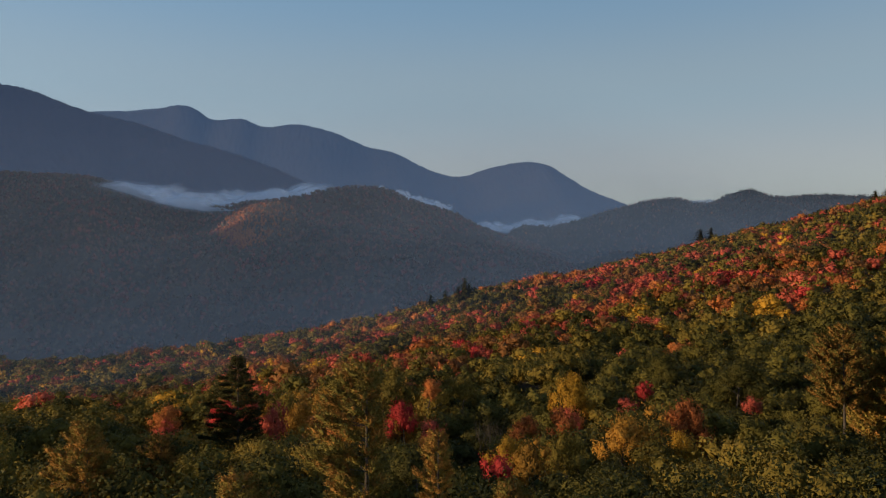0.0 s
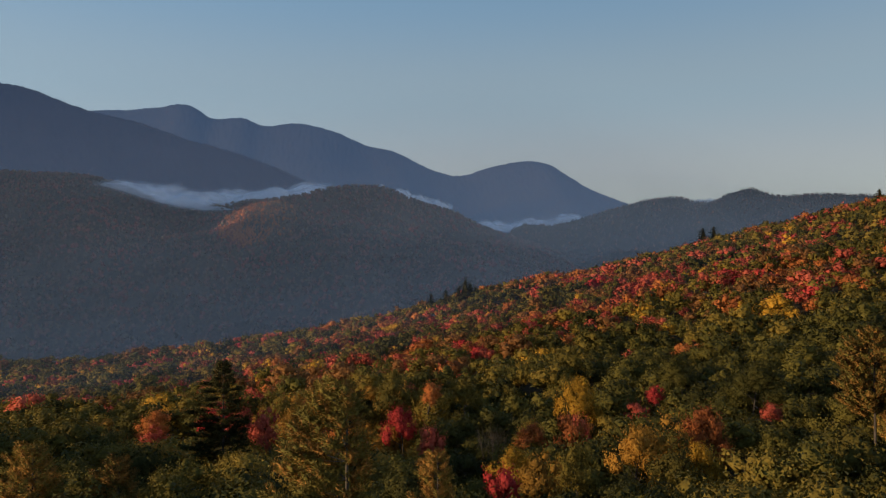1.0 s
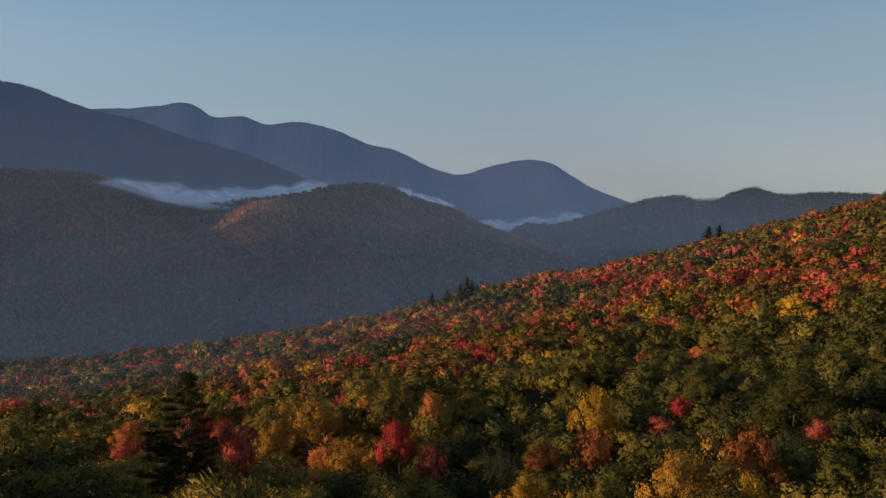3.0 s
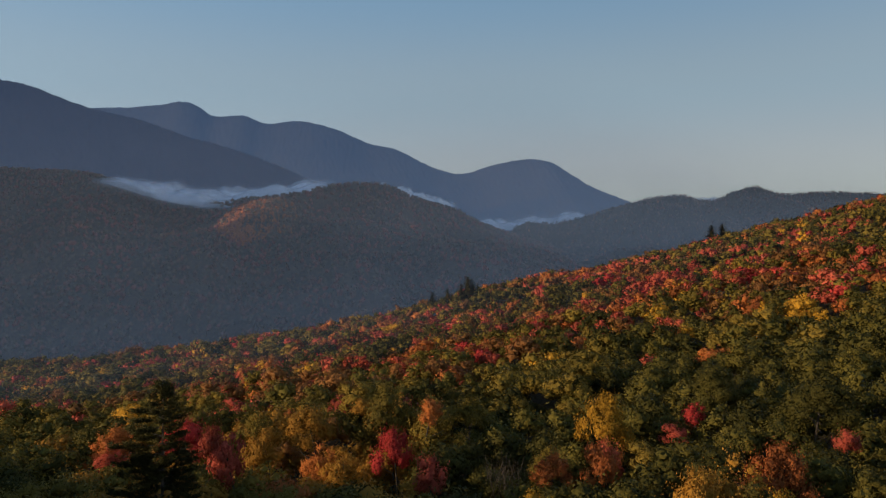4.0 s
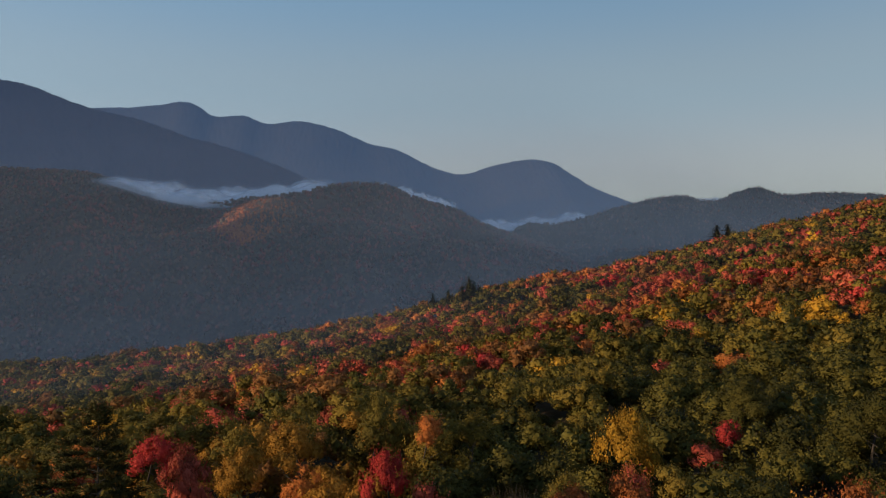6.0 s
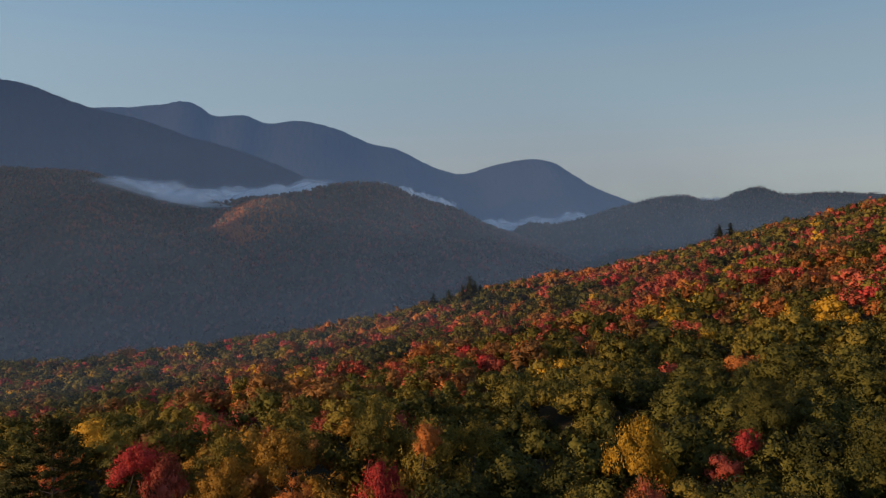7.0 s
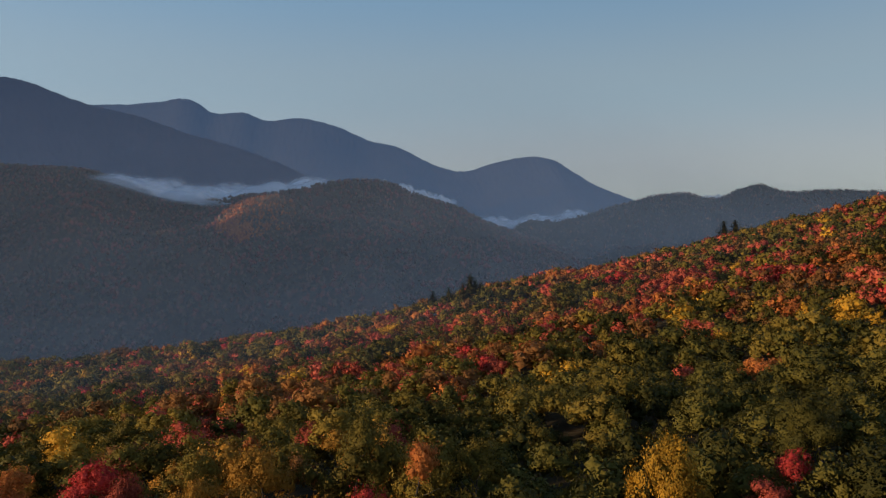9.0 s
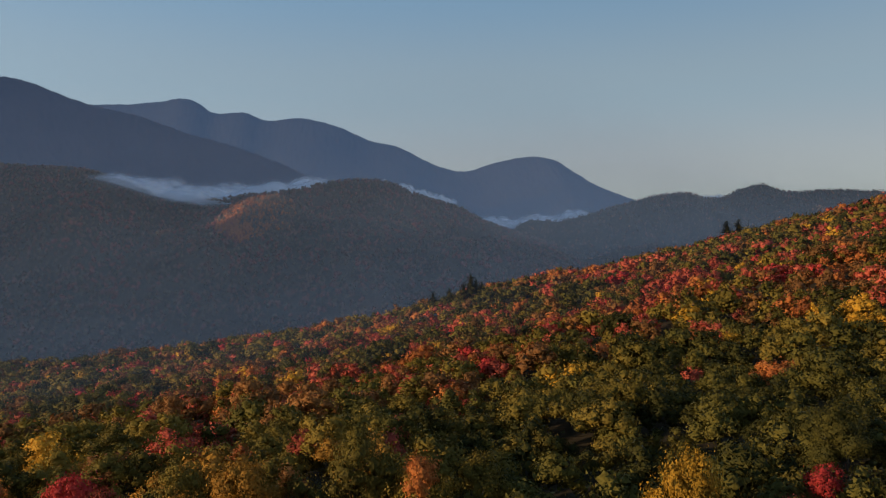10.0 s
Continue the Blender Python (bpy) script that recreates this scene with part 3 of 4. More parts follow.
# Pines of the near slope: x, y, height of the top, length of the lowest limbs, age of the needles
PINES = [
    (-3.0, 27.5, 96.1, 1.55, 0.35), (-0.3, 44.5, 89.5, 1.1, 0.75), (-21.6, 42.5, 90.4, 2.1, 0.6), (-17.4, 43.2, 89.5, 1.2, 0.7),
    (-24.2, 82.5, 89.5, 3.3, 0.06), (46.2, 80.5, 93.2, 3.1, 0.5), (54.5, 82.5, 92.6, 5.0, 0.35), (-9.5, 33.0, 90.2, 3.0, 0.4),
    (3.5, 36.0, 88.8, 2.8, 0.45),
]
clear = np.ones(len(px), bool)
for c, x, y, z, r, t in SINGLE:
    clear &= np.hypot(px - x, py - y) > (r * 0.45 + 1.7 if r > 2.5 else 1.3)
for x, y, z, r, age in PINES:
    clear &= np.hypot(px - x, py - y) > 1.6 + r * 0.4
for c, x, y, z, r, t in SINGLE:
    before = (py < y) & (py > 14) & (np.abs(px - x * py / y) < r * 0.8 + 3.0)
    top = np.where(before, np.minimum(top, 100 + (z - t * 0.75 - 100) * py / y), top)
    sx, sy = px - x, py - y
    along_sun, off_sun = -(sx * 0.94 + sy * 0.34), np.abs(sx * 0.34 - sy * 0.94)
    sunward = (along_sun > 0) & (along_sun < 24) & (off_sun < r + 2.0)
    top = np.where(sunward, np.minimum(top, z - t * 0.9 + 0.2 * along_sun), top)
for x, y, z, r, age in PINES:
    before = (py < y) & (py > 14) & (np.abs(px - x * py / y) < r * 0.7 + 2.5) & (y > 60)
    top = np.where(before, np.minimum(top, 100 + (z - 10 - 100) * py / y), top)
px, py, size, top = px[clear], py[clear], size[clear], top[clear]

kind = colours(px, py, rs)
dist = np.hypot(px, py - 35)
inside = np.abs(px) < 0.68 * (py + 8) + 14
near = (dist < 88) & inside
MATS = [WOOD[k] for k in KINDS]


def forest(name, mask, templates, seed, label):
    p = np.stack([px[mask], py[mask], top[mask]], 1)
    ob = woods(name, templates, p, size[mask], size[mask] * 0.92, kind[mask], seed, MATS)
    return tagged(ob, label, "forest", kind="stuff")


band = ~near & (dist < 165)
forest("forest_canopy", band, [broadleaf(40 + k, 22, 1100, 0.055, core=0.78, loose=0.2) for k in range(7)], 3, "autumn broadleaf canopy in olive, orange and red")
band = (dist >= 165) & (dist < 270)
forest("slope_forest_canopy", band, [broadleaf(50 + k, 18, 560, 0.075, core=0.8, loose=0.2) for k in range(7)], 5, "autumn trees in green, red and orange on the slope")
band = (dist >= 270) & (dist < 460)
forest("upper_forest_canopy", band, [broadleaf(60 + k, 13, 210, 0.105, core=0.82, loose=0.2) for k in range(8)], 6, "mixed autumn canopy higher on the slope")
band = dist >= 460
forest("distant_forest_canopy", band, [broadleaf(70 + k, 6, 66, 0.175, core=0.84) for k in range(8)], 4, "autumn forest covering the far slope up to its crest")


# ---- trees of the near slope, one by one ----
def trunk_mesh(name, height, radius, limbs, seed, spread=0.55, start=0.45):
    """Tapered trunk with limbs, foot at z = 0."""
    r = np.random.RandomState(seed)
    bm = bmesh.new()

    def tube(path, radii, sides):
        rings = []
        for p, q in zip(path, radii):
            rings.append([bm.verts.new((p[0] + q * math.cos(6.283 * k / sides), p[1] + q * math.sin(6.283 * k / sides), p[2])) for k in range(sides)])
        for a, b in zip(rings, rings[1:]):
            for k in range(sides):
                bm.faces.new((a[k], a[(k + 1) % sides], b[(k + 1) % sides], b[k]))
    tube([(0, 0, -0.6), (0, 0, 0.5), (r.uniform(-.2, .2), r.uniform(-.2, .2), height * 0.5), (0, 0, height * 0.95)],
         [radius * 1.5, radius, radius * 0.7, radius * 0.15], 7)
    for k in range(limbs):
        a, z = r.uniform(0, 6.283), height * (start + (0.92 - start) * k / max(1, limbs - 1))
        l = height * 0.22 * (1.15 - z / height)
        d = (math.cos(a), math.sin(a))
        tube([(0, 0, z), (d[0] * l * 0.6, d[1] * l * 0.6, z + l * spread * 0.5), (d[0] * l * 1.5, d[1] * l * 1.5, z + l * spread * 1.6)],
             [radius * 0.4, radius * 0.25, radius * 0.08], 5)
    me = bpy.data.meshes.new(name)
    bm.to_mesh(me)
    bm.free()
    me.materials.append(BARK)
    for p in me.polygons:
        p.use_smooth = True
    return me


TRUNKS = [trunk_mesh("trunk", 1.0, 0.018, 9, 80 + k) for k in range(3)]
CROWNS = {}


def crown_mesh(colour, k):
    if (colour, k) not in CROWNS:
        lobes, leaves, leaf = ((34, 2000, 0.044), (38, 2700, 0.039), (60, 4600, 0.029), (60, 6600, 0.031), (110, 12000, 0.0195))[k // 6]
        CROWNS[colour, k] = mix_mesh("crown", *broadleaf(100 + k, lobes, leaves, leaf, 3, 0.74 if k < 12 else 0.62, taper=0.7 if 17 < k < 24 else 0.0, loose=0.6 if 17 < k < 24 else 0.2), [LEAF[colour]])
    return CROWNS[colour, k]


LABELS = {"green": "broadleaf tree with dark green leaves", "olive": "broadleaf tree turning olive and yellow-green",
          "gold": "golden yellow autumn tree", "orange": "maple in bright orange autumn leaf", "russet": "broadleaf tree in russet brown leaf",
          "amber": "broadleaf tree turning amber and olive", "red": "maple in bright red autumn leaf", "crimson": "crimson red maple among green trees"}
NAMES = {"green": "oak_tree", "olive": "oak_tree", "gold": "yellow_tree", "orange": "maple_tree", "russet": "oak_tree", "amber": "oak_tree", "red": "maple_tree", "crimson": "maple_tree"}


def broadleaf_tree(x, y, z_top, radius, tall, colour, shape, turn):
    """A tree as an Empty at its foot, with trunk and crown."""
    foot = float(ground_height(np.array([x]), np.array([y]))[0]) - 0.3
    tree = new(NAMES[colour])
    tree.matrix_basis = pose(x, y, foot, 0, 0, math.degrees(turn))
    t = new("trunk", TRUNKS[shape % 3])
    h = z_top - foot
    t.parent, t.scale = tree, (h, h, h * 0.9)
    c = new("crown", crown_mesh(colour, shape))
    c.parent, c.location, c.scale = tree, (0, 0, h), (radius, radius, tall)
    return tagged(tree, LABELS[colour], "tree", "trees of the near slope")


for x, y, z, s, k in zip(px[near], py[near], top[near], size[near], kind[near]):
    broadleaf_tree(x, y, z, s, s * 0.98, KINDS[k], rs.randint(0, 5) + (12 if y < 66 else 6 if y < 90 else 0), rs.uniform(0, 6.28))
for n, (c, x, y, z, r, t) in enumerate(SINGLE):
    broadleaf_tree(x, y, z, r, t / 1.3, c, n % 5 if r < 2.5 else 24 + n % 2 if r > 5 else 18 + n % 5, n * 1.3)


# ---- woods on the hills ----
def hill_woods(name, grid, count, seed, label, materials, odds, lo=4.6, hi=7.4, lit=None, within=None):
    r = np.random.RandomState(seed)
    rows, n = grid.shape[:2]
    a = np.maximum(1e-6, np.linalg.norm(np.cross(grid[1:, :-1] - grid[:-1, :-1], grid[:-1, 1:] - grid[:-1, :-1]), axis=-1))
    a[:6] *= 0.0
    a[6:8] *= 2.5
    a[int(rows * 0.985):] *= 0.0
    lie = grid[:-1, :-1, 0] / grid[:-1, :-1, 1]
    a[(lie < -0.70) | (lie > 0.72)] = 0.0
    if within:
        a[np.hypot((grid[:-1, :-1, 0] - within[0]) / within[2], (grid[:-1, :-1, 1] - within[1]) / within[3]) > 1] = 0.0
    cell = r.choice(a.size, count, p=(a / a.sum()).ravel())
    i, j = cell // (n - 1), cell % (n - 1)
    u, v = r.uniform(0, 1, (count, 1)), r.uniform(0, 1, (count, 1))
    p = (grid[i, j] * (1 - u) + grid[i + 1, j] * u) * (1 - v) + (grid[i, j + 1] * (1 - u) + grid[i + 1, j + 1] * u) * v
    s = r.uniform(lo, hi, count)
    n1 = waves(p[:, 0], p[:, 1], 260, seed + 1)
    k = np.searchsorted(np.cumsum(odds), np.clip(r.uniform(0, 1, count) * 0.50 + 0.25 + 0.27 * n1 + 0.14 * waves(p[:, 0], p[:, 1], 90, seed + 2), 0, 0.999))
    # Inside this ellipse most trees take the orange brightened to look sunlit.
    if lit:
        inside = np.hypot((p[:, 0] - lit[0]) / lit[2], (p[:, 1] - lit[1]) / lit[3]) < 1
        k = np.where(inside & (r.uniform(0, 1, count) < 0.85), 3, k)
    fir = k == len(odds) - 1
    p[:, 2] += np.where(fir, 12, 8) + r.normal(0, 1.0, count)
    ob = woods(name, [broadleaf(seed + 9 + t, 2, 10, 0.40, core=0.9) for t in range(6)], p[~fir], s[~fir], s[~fir] * 1.3, k[~fir], seed, materials)
    tagged(ob, label, "forest", kind="stuff")
    if not fir.any():
        return ob
    ob = woods(name.replace("woods", "spruces"), [spruce(seed + t, 5, 4) for t in range(5)], p[fir], s[fir] * 2.6, s[fir] * 3.4, k[fir], seed + 2, materials)
    return tagged(ob, "dark spruces standing among the " + label.split(" ", 1)[1], "forest", kind="stuff")


hill_woods("hillside_woods", hill_grid, 16000, 31, "shaded autumn woods covering the hill", HAZED_WOODS, (0.23, 0.22, 0.24, 0.0, 0.22, 0.09), lit=(-425, 1560, 70, 90))
hill_woods("spur_woods", hill_grid, 1500, 35, "sunlit orange and olive autumn trees on the hill's spur", HAZED_WOODS, (0.0, 0.04, 0.40, 0.44, 0.06, 0.06), 4.0, 6.5, within=(-425, 1560, 80, 100))
hill_woods("low_hill_woods", right_grid, 8000, 32, "shaded woods on the low hills", HAZED_WOODS, (0.3, 0.2, 0.2, 0.02, 0.02, 0.26), 4.0, 7.0)


def crest_trees(name, grid, count, seed, label, material, west, east):
    """Small conifers standing along the crest line of a far mountain."""
    r = np.random.RandomState(seed)
    line = grid[7]
    lie = line[:, 0] / line[:, 1]
    ok = np.where((lie > west) & (lie < east))[0][:-1]
    i, u = r.choice(ok, count), r.uniform(0, 1, (count, 1))
    p = line[i] * (1 - u) + line[i + 1] * u
    clump = 0.5 + 0.5 * waves(p[:, 0], p[:, 1], 130, seed + 1)
    p[:, 2] += 1.0 + 8.0 * r.uniform(0, 1, count) ** 2 * np.clip(clump, 0.1, 1)
    h = r.uniform(13, 19, count)
    ob = woods(name, [spruce(seed + t, 4, 4) for t in range(4)], p, h * 0.9, h, np.zeros(count, int), seed, [material])
    return tagged(ob, label, "forest", kind="stuff")


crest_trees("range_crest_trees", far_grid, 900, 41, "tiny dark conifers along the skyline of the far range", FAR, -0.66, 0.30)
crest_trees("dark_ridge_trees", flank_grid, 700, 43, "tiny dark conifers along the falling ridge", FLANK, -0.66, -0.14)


# ---- pines and spruces ----
def pine_meshes(seed, height, reach, age, tuft, needle, lean):
    """White pine: trunk with upswept limbs, and tufts of needles along them. Top at z = height."""
    r = np.random.RandomState(seed)
    bm = bmesh.new()

    def tube(path, radii, sides):
        rings = []
        for p, q in zip(path, radii):
            rings.append([bm.verts.new((p[0] + q * math.cos(6.283 * k / sides), p[1] + q * math.sin(6.283 * k / sides), p[2])) for k in range(sides)])
        for a, b in zip(rings, rings[1:]):
            for k in range(sides):
                bm.faces.new((a[k], a[(k + 1) % sides], b[(k + 1) % sides], b[k]))
    tube([(0, 0, -0.8), (0, 0, height * 0.5), (0, 0, height - 0.3)], [0.24, 0.15, 0.02], 8)
    centres, outs, cores, axes, sprig = [], [], [], [], []

    def plume(a, b, wide):
        """A brush of needles round a twig from a to b, pointing along it."""
        ax = b - a
        long = float(np.linalg.norm(ax))
        ax = ax / (long + 1e-9)
        m = max(6, int(tuft * long))
        t = r.uniform(0.0, 1.08, (m, 1))
        rad = unit(r.normal(0, 1, (m, 3)) + [0, 0, 0.35])
        body = wide * (0.55 + 0.45 * np.sin(np.clip(t, 0, 1) * 3.0))
        centres.append(a + ax * long * t + rad * body * r.uniform(0.5, 1.0, (m, 1)))
        outs.append(unit(ax * 0.9 + rad * 0.9))
        sprig.append(np.full(m, len(cores)))
        for q in np.linspace(0.18, 0.82, max(1, int(long / 0.42))):
            cores.append((a + ax * long * q, ax, min(0.22, long * 0.4), wide * 0.38))

    z = height - 0.25
    deep = min(height - 2.0, reach * 2.6 + 2)
    turn = 0.0
    while z > height - deep:
        d = height - z
        full = min(1.0, d / (reach * 1.4))
        turn += r.uniform(0.3, 0.9)
        count = r.randint(5, 8)
        for k in range(count):
            a = turn + 6.283 * k / count + r.uniform(-0.35, 0.35)
            l = (0.30 + (reach - 0.3) * full) * r.uniform(0.6, 1.15) * (1 - lean * math.cos(a))
            lift = r.uniform(0.35, 0.6) * (1.4 - 0.65 * full if age > 0.1 else 0.5 - 0.4 * full)
            ca, sa = math.cos(a), math.sin(a)

            def at(t):
                return np.array((ca * l * t, sa * l * t, z + l * lift * t * (0.35 + 0.65 * t)))
            tube([tuple(at(t)) for t in (0, 0.5, 1)], [0.035 + 0.012 * l, 0.03, 0.008], 4)
            wide = 0.19 + 0.036 * reach
            plume(at(0.62), at(1.0) + np.array((ca, sa, 1.0)) * 0.12, wide)
            twigs = int(l * 5.0)
            for j in range(twigs):
                t = 0.30 + 0.62 * (j + r.uniform()) / twigs
                side = (1 if j % 2 else -1) * r.uniform(0.35, 0.95)
                cb, sb = math.cos(a + side), math.sin(a + side)
                ln = (0.28 + 0.20 * l) * r.uniform(0.6, 1.1) * (1.25 - 0.5 * t)
                plume(at(t), at(t) + np.array((cb, sb, r.uniform(0.4, 1.1) if age > 0.1 else r.uniform(0.1, 0.4))) * ln, wide * 0.9)
        z -= (r.uniform(0.42, 0.66) if age > 0.1 else r.uniform(0.6, 0.85)) if d > 1.2 else 0.35
    me = bpy.data.meshes.new("trunk")
    bm.to_mesh(me)
    bm.free()
    me.materials.append(BARK)
    c, d, own = np.concatenate(centres), np.concatenate(outs), np.concatenate(sprig)
    side = np.cross(d, r.normal(0, 1, d.shape))
    side /= np.linalg.norm(side, axis=1, keepdims=True)
    ln, wd = needle * r.uniform(0.7, 1.3, (len(c), 1)), needle * r.uniform(0.20, 0.34, (len(c), 1))
    q = np.stack([c - d * ln * 0.6 - side * wd, c - d * ln * 0.6 + side * wd, c + d * ln], 1).reshape(-1, 3)
    mid, ax = np.array([o[0] for o in cores]), np.array([o[1] for o in cores])
    hl, hw = np.array([o[2] for o in cores])[:, None, None], np.array([o[3] for o in cores])[:, None, None]
    e1 = unit(np.cross(ax, (0.3, 0.2, 1.0)))
    e2 = np.cross(ax, e1)
    cv = (mid[:, None] + (OCT_V[None, :, :1] * e1[:, None] + OCT_V[None, :, 1:2] * e2[:, None]) * hw + OCT_V[None, :, 2:] * ax[:, None] * hl).reshape(-1, 3)
    cf = (np.arange(len(mid))[:, None, None] * 6 + OCT_F[None]).reshape(-1, 3)
    brown = r.uniform(0, 1, len(mid) + 9) < age
    old = np.r_[brown[own] & (r.uniform(0, 1, len(c)) < 0.85), np.repeat(brown[:len(mid)], 8)]
    qn = unit(d * 0.8 + unit(c * [1, 1, 0] + [0, 0, 0.4]) * 0.5 + r.normal(0, 0.15, d.shape))
    cn = unit(unit(cv - np.repeat(mid, 6, 0)) + unit(cv * [1, 1, 0] + [0, 0, 0.3]) * 0.6)
    crown = mix_mesh("crown", q, cv, cf, 3, np.repeat(qn, 3, 0), cn, [LEAF["pine" if age > 0.1 else "dark_pine"], LEAF["old_needles"]])
    crown.polygons.foreach_set("material_index", old.astype(np.int32))
    return me, crown


for n, (x, y, z, r, age) in enumerate(PINES):
    foot = float(ground_height(np.array([x]), np.array([y]))[0]) - 0.2
    pine = new("pine_tree")
    pine.matrix_basis = pose(x, y, foot)
    wood, needles = pine_meshes(300 + n, z - foot, r, age, 150 if y < 60 else 70, 0.062 if y < 60 else 0.115, 0.55 if y < 30 else 0.2)
    for part_name, me in (("trunk", wood), ("crown", needles)):
        new(part_name, me).parent = pine
    tagged(pine, "tall white pine with upswept limbs, browning old needles" if age > 0.3 else "tall dark green white pine above the canopy", "tree", "pines of the near slope")

SPIRE = [mix_mesh("crown", *spruce(400 + k, 18, 16), [LEAF["dark_pine"]]) for k in range(3)]
# Spruces on the crest of the slope: x, y, height of the top, height of the spire
CREST_SPRUCES = [(266.0, 716.0, 139.0, 17.0), (277.5, 718.0, 140.5, 18.5), (18.5, 592.0, 90.5, 15.0), (-10.5, 592.0, 77.0, 10.0), (2.0, 594.0, 80.0, 9.0),
                 (22.5, 594.0, 86.5, 10.0), (452.0, 724.0, 180.0, 10.0), (470.0, 730.0, 186.0, 11.0), (322.0, 722.0, 141.0, 10.0), (13.0, 590.0, 83.5, 11.0), (27.0, 596.0, 84.0, 9.0)]
for n, (x, y, z, h) in enumerate(CREST_SPRUCES):
    foot = float(ground_height(np.array([x]), np.array([y]))[0]) - 0.2
    tree = new("spruce_tree")
    tree.matrix_basis = pose(x, y, foot, 0, 0, 40 * n)
    t = new("trunk", TRUNKS[n % 3])
    t.parent, t.scale = tree, (z - foot, z - foot, (z - foot) * 0.97)
    c = new("crown", SPIRE[n % 3])
    c.parent, c.location, c.scale = tree, (0, 0, z - foot), (h * 2.6, h * 2.6, h)
    tagged(tree, "dark spruce rising above the forest crest", "tree", "spruces on the crest")

r2 = np.random.RandomState(77)
sx = r2.uniform(-430, -100, 120)
sy = 600 + r2.uniform(-40, 55, 120)
sz = canopy(sx, sy) + r2.uniform(-0.5, 3.2, 120)
sh = r2.uniform(7, 11, 120)
tagged(woods("crest_spruces", [spruce(500 + k, 9, 6) for k in range(5)], np.stack([sx, sy, sz], 1), sh * 1.1, sh, np.full(120, KINDS.index("dark_pine")), 9, MATS),
       "small spruces along the crest of the slope", "forest", kind="stuff")


# ---- bare young trees in a gap of the canopy ----
PALE = earth("pale_bark", (0.06, 0.048, 0.038), (0.13, 0.105, 0.085), 1.5)
BARE = [trunk_mesh("trunk", 1.0, 0.006, 22, 600 + k, 2.2, 0.3) for k in range(2)]
for me in BARE:
    me.materials[0] = PALE
for n, (x, y, z) in enumerate([(5.2, 101.5, 76.4), (6.6, 100.4, 76.9), (8.4, 102.0, 76.2)]):
    foot = float(ground_height(np.array([x]), np.array([y]))[0]) - 0.2
    tree = new("bare_tree")
    tree.matrix_basis = pose(x, y, foot, 0, 0, 70 * n)
    t = new("trunk", BARE[n % 2])
    t.parent, t.scale = tree, (z - foot, z - foot, (z - foot) * 1.05)
    tagged(tree, "leafless young tree with pale thin branches", "tree", "bare young trees")


# ---- mist in the valleys ----
def mist_material(name, least):
    m, nt, n, l, bsdf = nodes_of(name)
    at = n.new("ShaderNodeAttribute")
    at.attribute_name = "soft"
    geo = n.new("ShaderNodeNewGeometry")
    stretch = n.new("ShaderNodeMapping")
    stretch.inputs["Scale"].default_value = (0.006, 0.006, 0.022)
    l.new(geo.outputs["Position"], stretch.inputs["Vector"])
    tex = n.new("ShaderNodeTexNoise")
    tex.inputs["Scale"].default_value, tex.inputs["Detail"].default_value = 1.0, 5.0
    l.new(stretch.outputs[0], tex.inputs["Vector"])
    wisp = n.new("ShaderNodeMapRange")
    wisp.inputs["From Min"].default_value, wisp.inputs["From Max"].default_value = 0.30, 0.62
    wisp.inputs["To Min"].default_value = least
    l.new(tex.outputs["Fac"], wisp.inputs["Value"])
    mul = n.new("ShaderNodeMath")
    mul.operation = "MULTIPLY"
    l.new(at.outputs["Fac"], mul.inputs[0])
    l.new(wisp.outputs[0], mul.inputs[1])
    white, glow, clear_, mix, half = (n.new("ShaderNodeBsdfDiffuse"), n.new("ShaderNodeBsdfTranslucent"), n.new("ShaderNodeBsdfTransparent"),
                                      n.new("ShaderNodeMixShader"), n.new("ShaderNodeMixShader"))
    white.inputs["Color"].default_value = glow.inputs["Color"].default_value = (0.84, 0.87, 0.98, 1)
    half.inputs[0].default_value = 0.3
    l.new(white.outputs[0], half.inputs[1])
    l.new(glow.outputs[0], half.inputs[2])
    l.new(mul.outputs[0], mix.inputs[0])
    l.new(clear_.outputs[0], mix.inputs[1])
    l.new(half.outputs[0], mix.inputs[2])
    l.new(mix.outputs[0], n["Material Output"].inputs["Surface"])
    return m


MIST, HAZE = mist_material("mist", 0.35), mist_material("haze", 0.8)


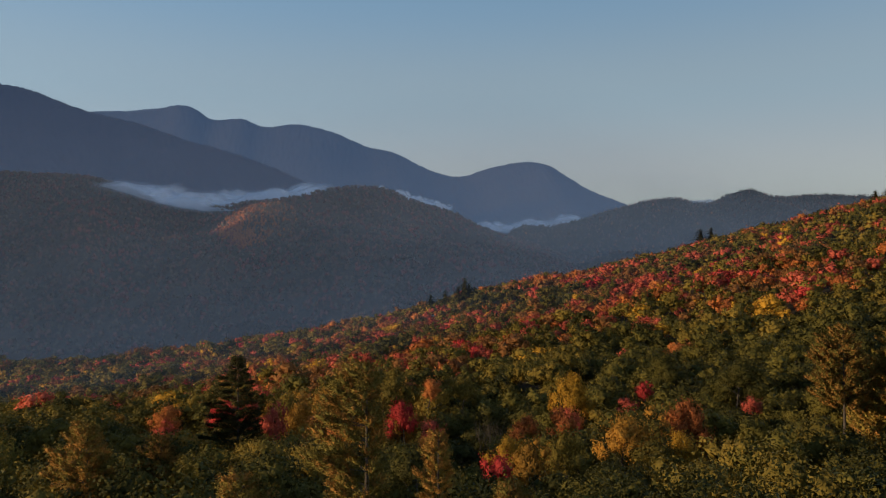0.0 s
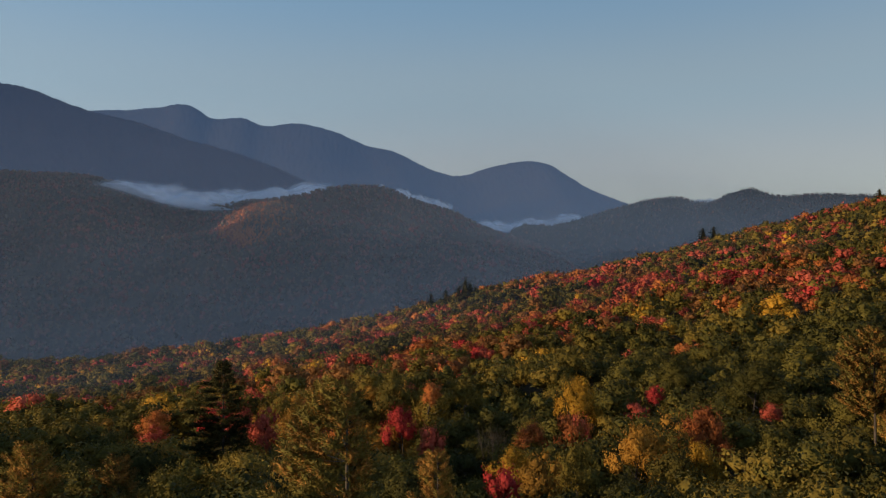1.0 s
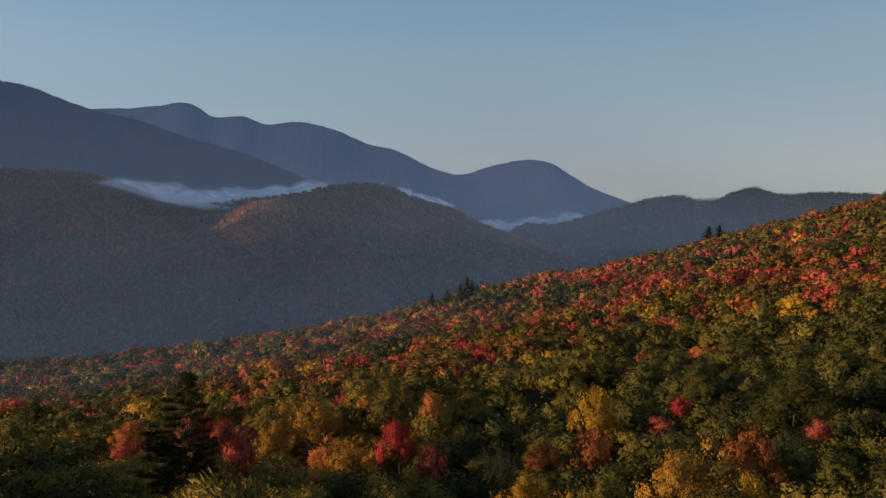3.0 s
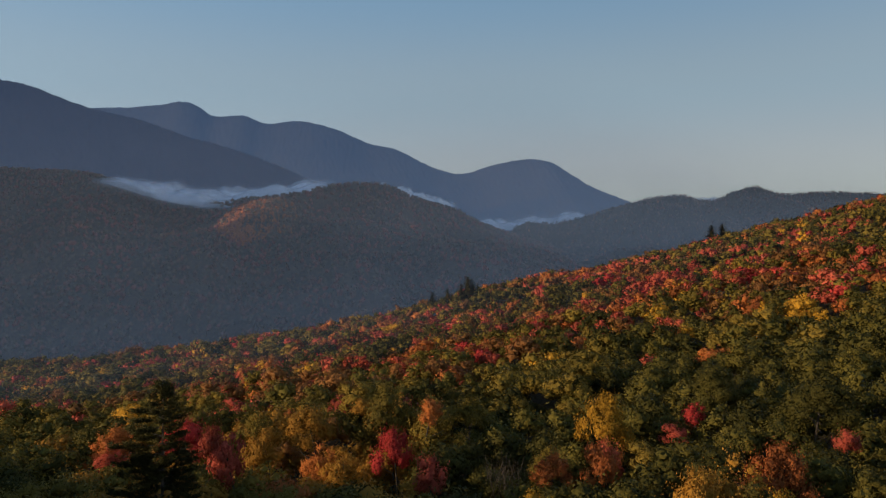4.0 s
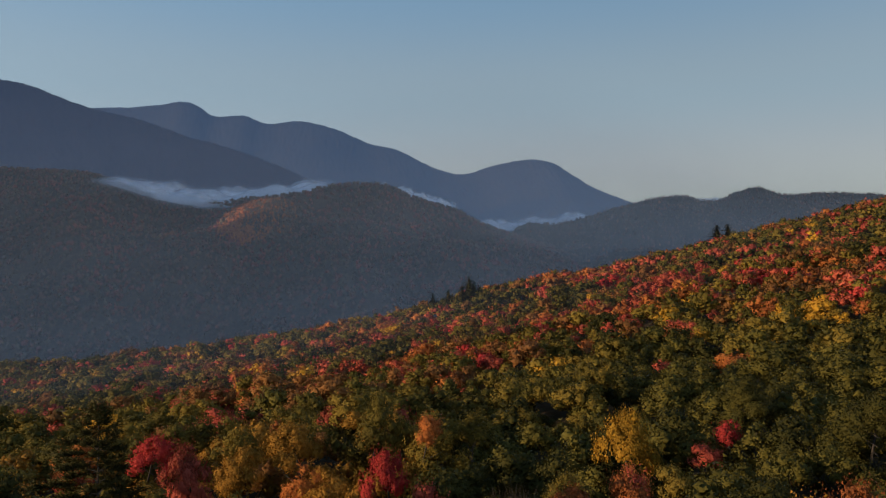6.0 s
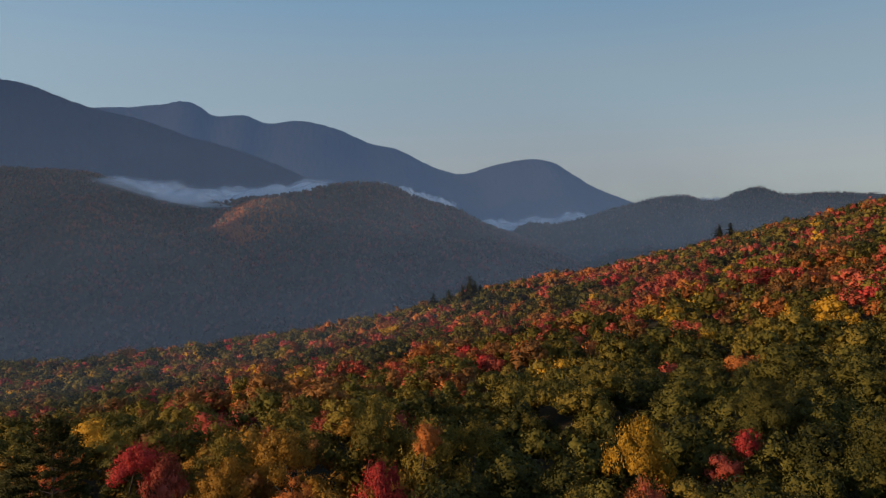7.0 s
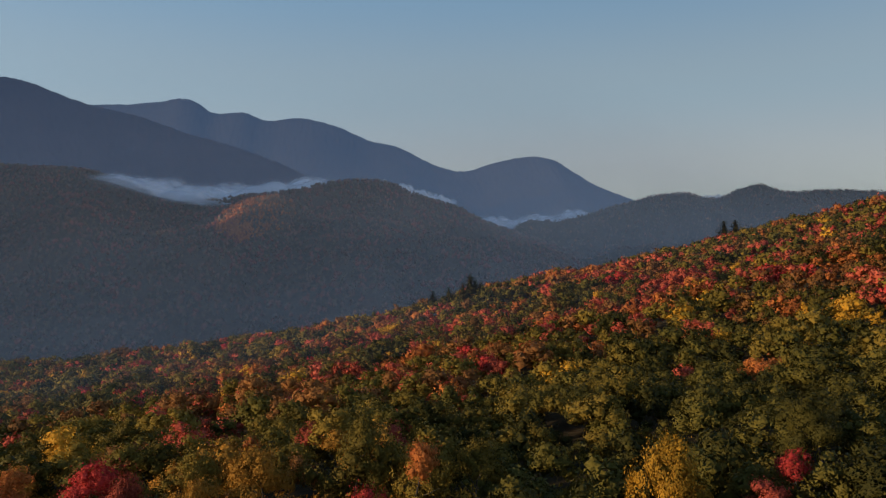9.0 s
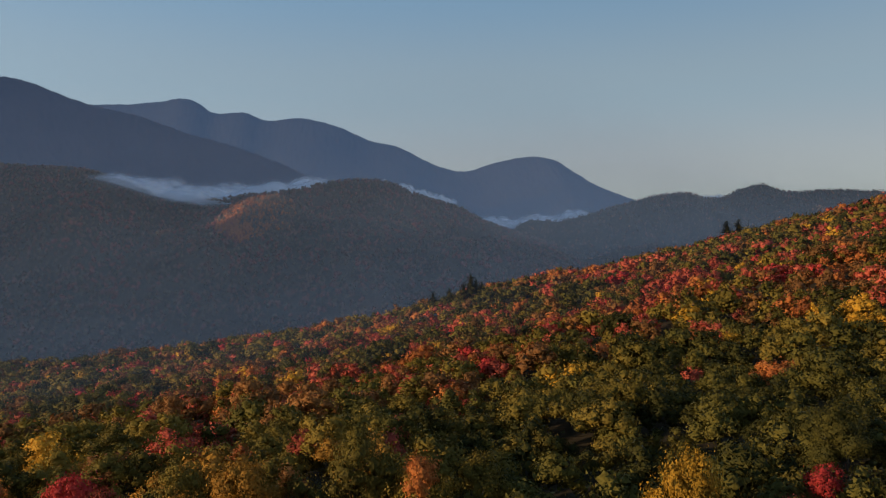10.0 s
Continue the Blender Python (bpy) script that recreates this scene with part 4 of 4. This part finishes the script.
def mist(name, line, layers, depth, density, seed, label):
    """A bank of mist: several soft sheets behind one another. line: bearing, lower edge, upper edge (over y), y."""
    r = np.random.RandomState(seed)
    V, F, S, base = [], [], [], 0
    n, m = 90, 16
    for k in range(layers):
        rows = along([(b * y, lo, hi) for b, lo, hi, y in line], n)
        y0 = np.interp(np.linspace(0, 1, n), np.linspace(0, 1, len(line)), [q[3] for q in line]) + depth * (k / max(1, layers - 1) - 0.5)
        u = np.linspace(0, 1, n)
        wob = np.sin(u * r.uniform(15, 30) + r.uniform(0, 6)) * 0.16 + np.sin(u * r.uniform(40, 70) + r.uniform(0, 6)) * 0.07
        for j in range(m):
            t = j / (m - 1)
            e = rows[:, 1] + (rows[:, 2] - rows[:, 1]) * t * (0.86 + wob + 0.14 * r.uniform())
            V.append(np.stack([rows[:, 0], y0 + 130 * t, 100 + e * y0], 1))
            S.append(density * smooth(0, 0.3, np.full(n, t)) * (1 - smooth(0.5, 0.92, np.full(n, t))) * smooth(0, 0.14, u) * (1 - smooth(0.86, 1.0, u)))
        i = (np.arange(m - 1)[:, None] * n + np.arange(n - 1)).ravel() + base
        F.append(np.stack([i, i + 1, i + n + 1, i + n], -1))
        base += n * m
    ob = grown(name, np.concatenate(V), np.concatenate(F), [MIST])
    at = ob.data.attributes.new("soft", "FLOAT", "POINT")
    at.data.foreach_set("value", np.concatenate(S).astype(np.float32))
    return tagged(ob, label, "mist", kind="stuff")


mist("mist_bank", [(-0.500, 0.1180, 0.1400, 2150), (-0.440, 0.0960, 0.1320, 2150), (-0.380, 0.0840, 0.1250, 2150), (-0.300, 0.0830, 0.1210, 2150), (-0.230, 0.0930, 0.1290, 2150), (-0.150, 0.1060, 0.1340, 2200)],
     3, 120, 1.2, 3, "pale morning mist lying in the saddle behind the hill")
mist("mist_tail", [(-0.520, 0.1220, 0.1400, 1700), (-0.470, 0.1080, 0.1340, 1680), (-0.430, 0.0960, 0.1260, 1660), (-0.390, 0.0840, 0.1180, 1640), (-0.340, 0.0780, 0.1080, 1630), (-0.270, 0.0800, 0.1000, 1630)],
     2, 40, 0.5, 7, "thin trailing mist in front of the hill's saddle")
mist("mist_wisp", [(-0.110, 0.1080, 0.1290, 2350), (-0.060, 0.0980, 0.1200, 2350), (-0.020, 0.0870, 0.1070, 2350), (0.020, 0.0760, 0.0990, 2350)],
     2, 80, 1.15, 4, "thin wisp of mist along the hill's shoulder")
mist("valley_mist", [(0.030, 0.0490, 0.0760, 2700), (0.070, 0.0450, 0.0730, 2700), (0.110, 0.0470, 0.0750, 2700), (0.150, 0.0530, 0.0790, 2750), (0.215, 0.0640, 0.0840, 2800)],
     3, 100, 1.1, 5, "pale mist filling the valley between the hills")
mist("mist_puff", [(0.345, 0.0860, 0.1000, 2900), (0.370, 0.0880, 0.1010, 2900), (0.400, 0.0930, 0.1040, 2900)],
     2, 40, 0.5, 6, "small puff of mist on the skyline notch")


def haze(name, x0, x1, y0, z0, z1, density, label):
    """A thin upright veil of haze that runs with the sun's rays, so that the sky alone lights it."""
    u, h = np.meshgrid(np.linspace(x0, x1, 60), np.linspace(z0, z1, 40))
    soft = density(u, h).ravel()
    faces = (np.arange(39)[:, None] * 60 + np.arange(59)).ravel()[:, None] + np.array((0, 1, 61, 60))
    faces = faces[soft[faces].max(axis=1) > 0.001]
    ob = grown(name, np.stack([u, y0 + u * TO_SUN.y / TO_SUN.x, h], -1).reshape(-1, 3), faces, [HAZE])
    at = ob.data.attributes.new("soft", "FLOAT", "POINT")
    at.data.foreach_set("value", soft.astype(np.float32))
    return tagged(ob, label, "haze", kind="stuff")


for y0 in (815, 845):
    haze("valley_haze", -640, 1000, y0, -70, 430,
         lambda x, z: (0.135 + 0.085 * smooth(-250, 300, x)) * (1 - smooth(130, 400 - 120 * smooth(0, 500, x), z)),
         "thin blue morning haze hanging over the valley")
haze("far_valley_haze", -60, 2600, 1900, -70, 700, lambda x, z: 0.125 * smooth(0, 250, x) * (1 - smooth(200, 420, z)),
     "blue morning haze in front of the low hills")
for k in range(3):
    haze("slope_haze", -360, 460, 330 + 85 * k, -40, 170, lambda x, z: (0.042 - 0.008 * smooth(-150, 280, x)) * (1 - smooth(380, 460, x)) * (1 - smooth(60, 110 + 50 * smooth(0, 250, x), z)),
         "faint haze over the lower forest slope")
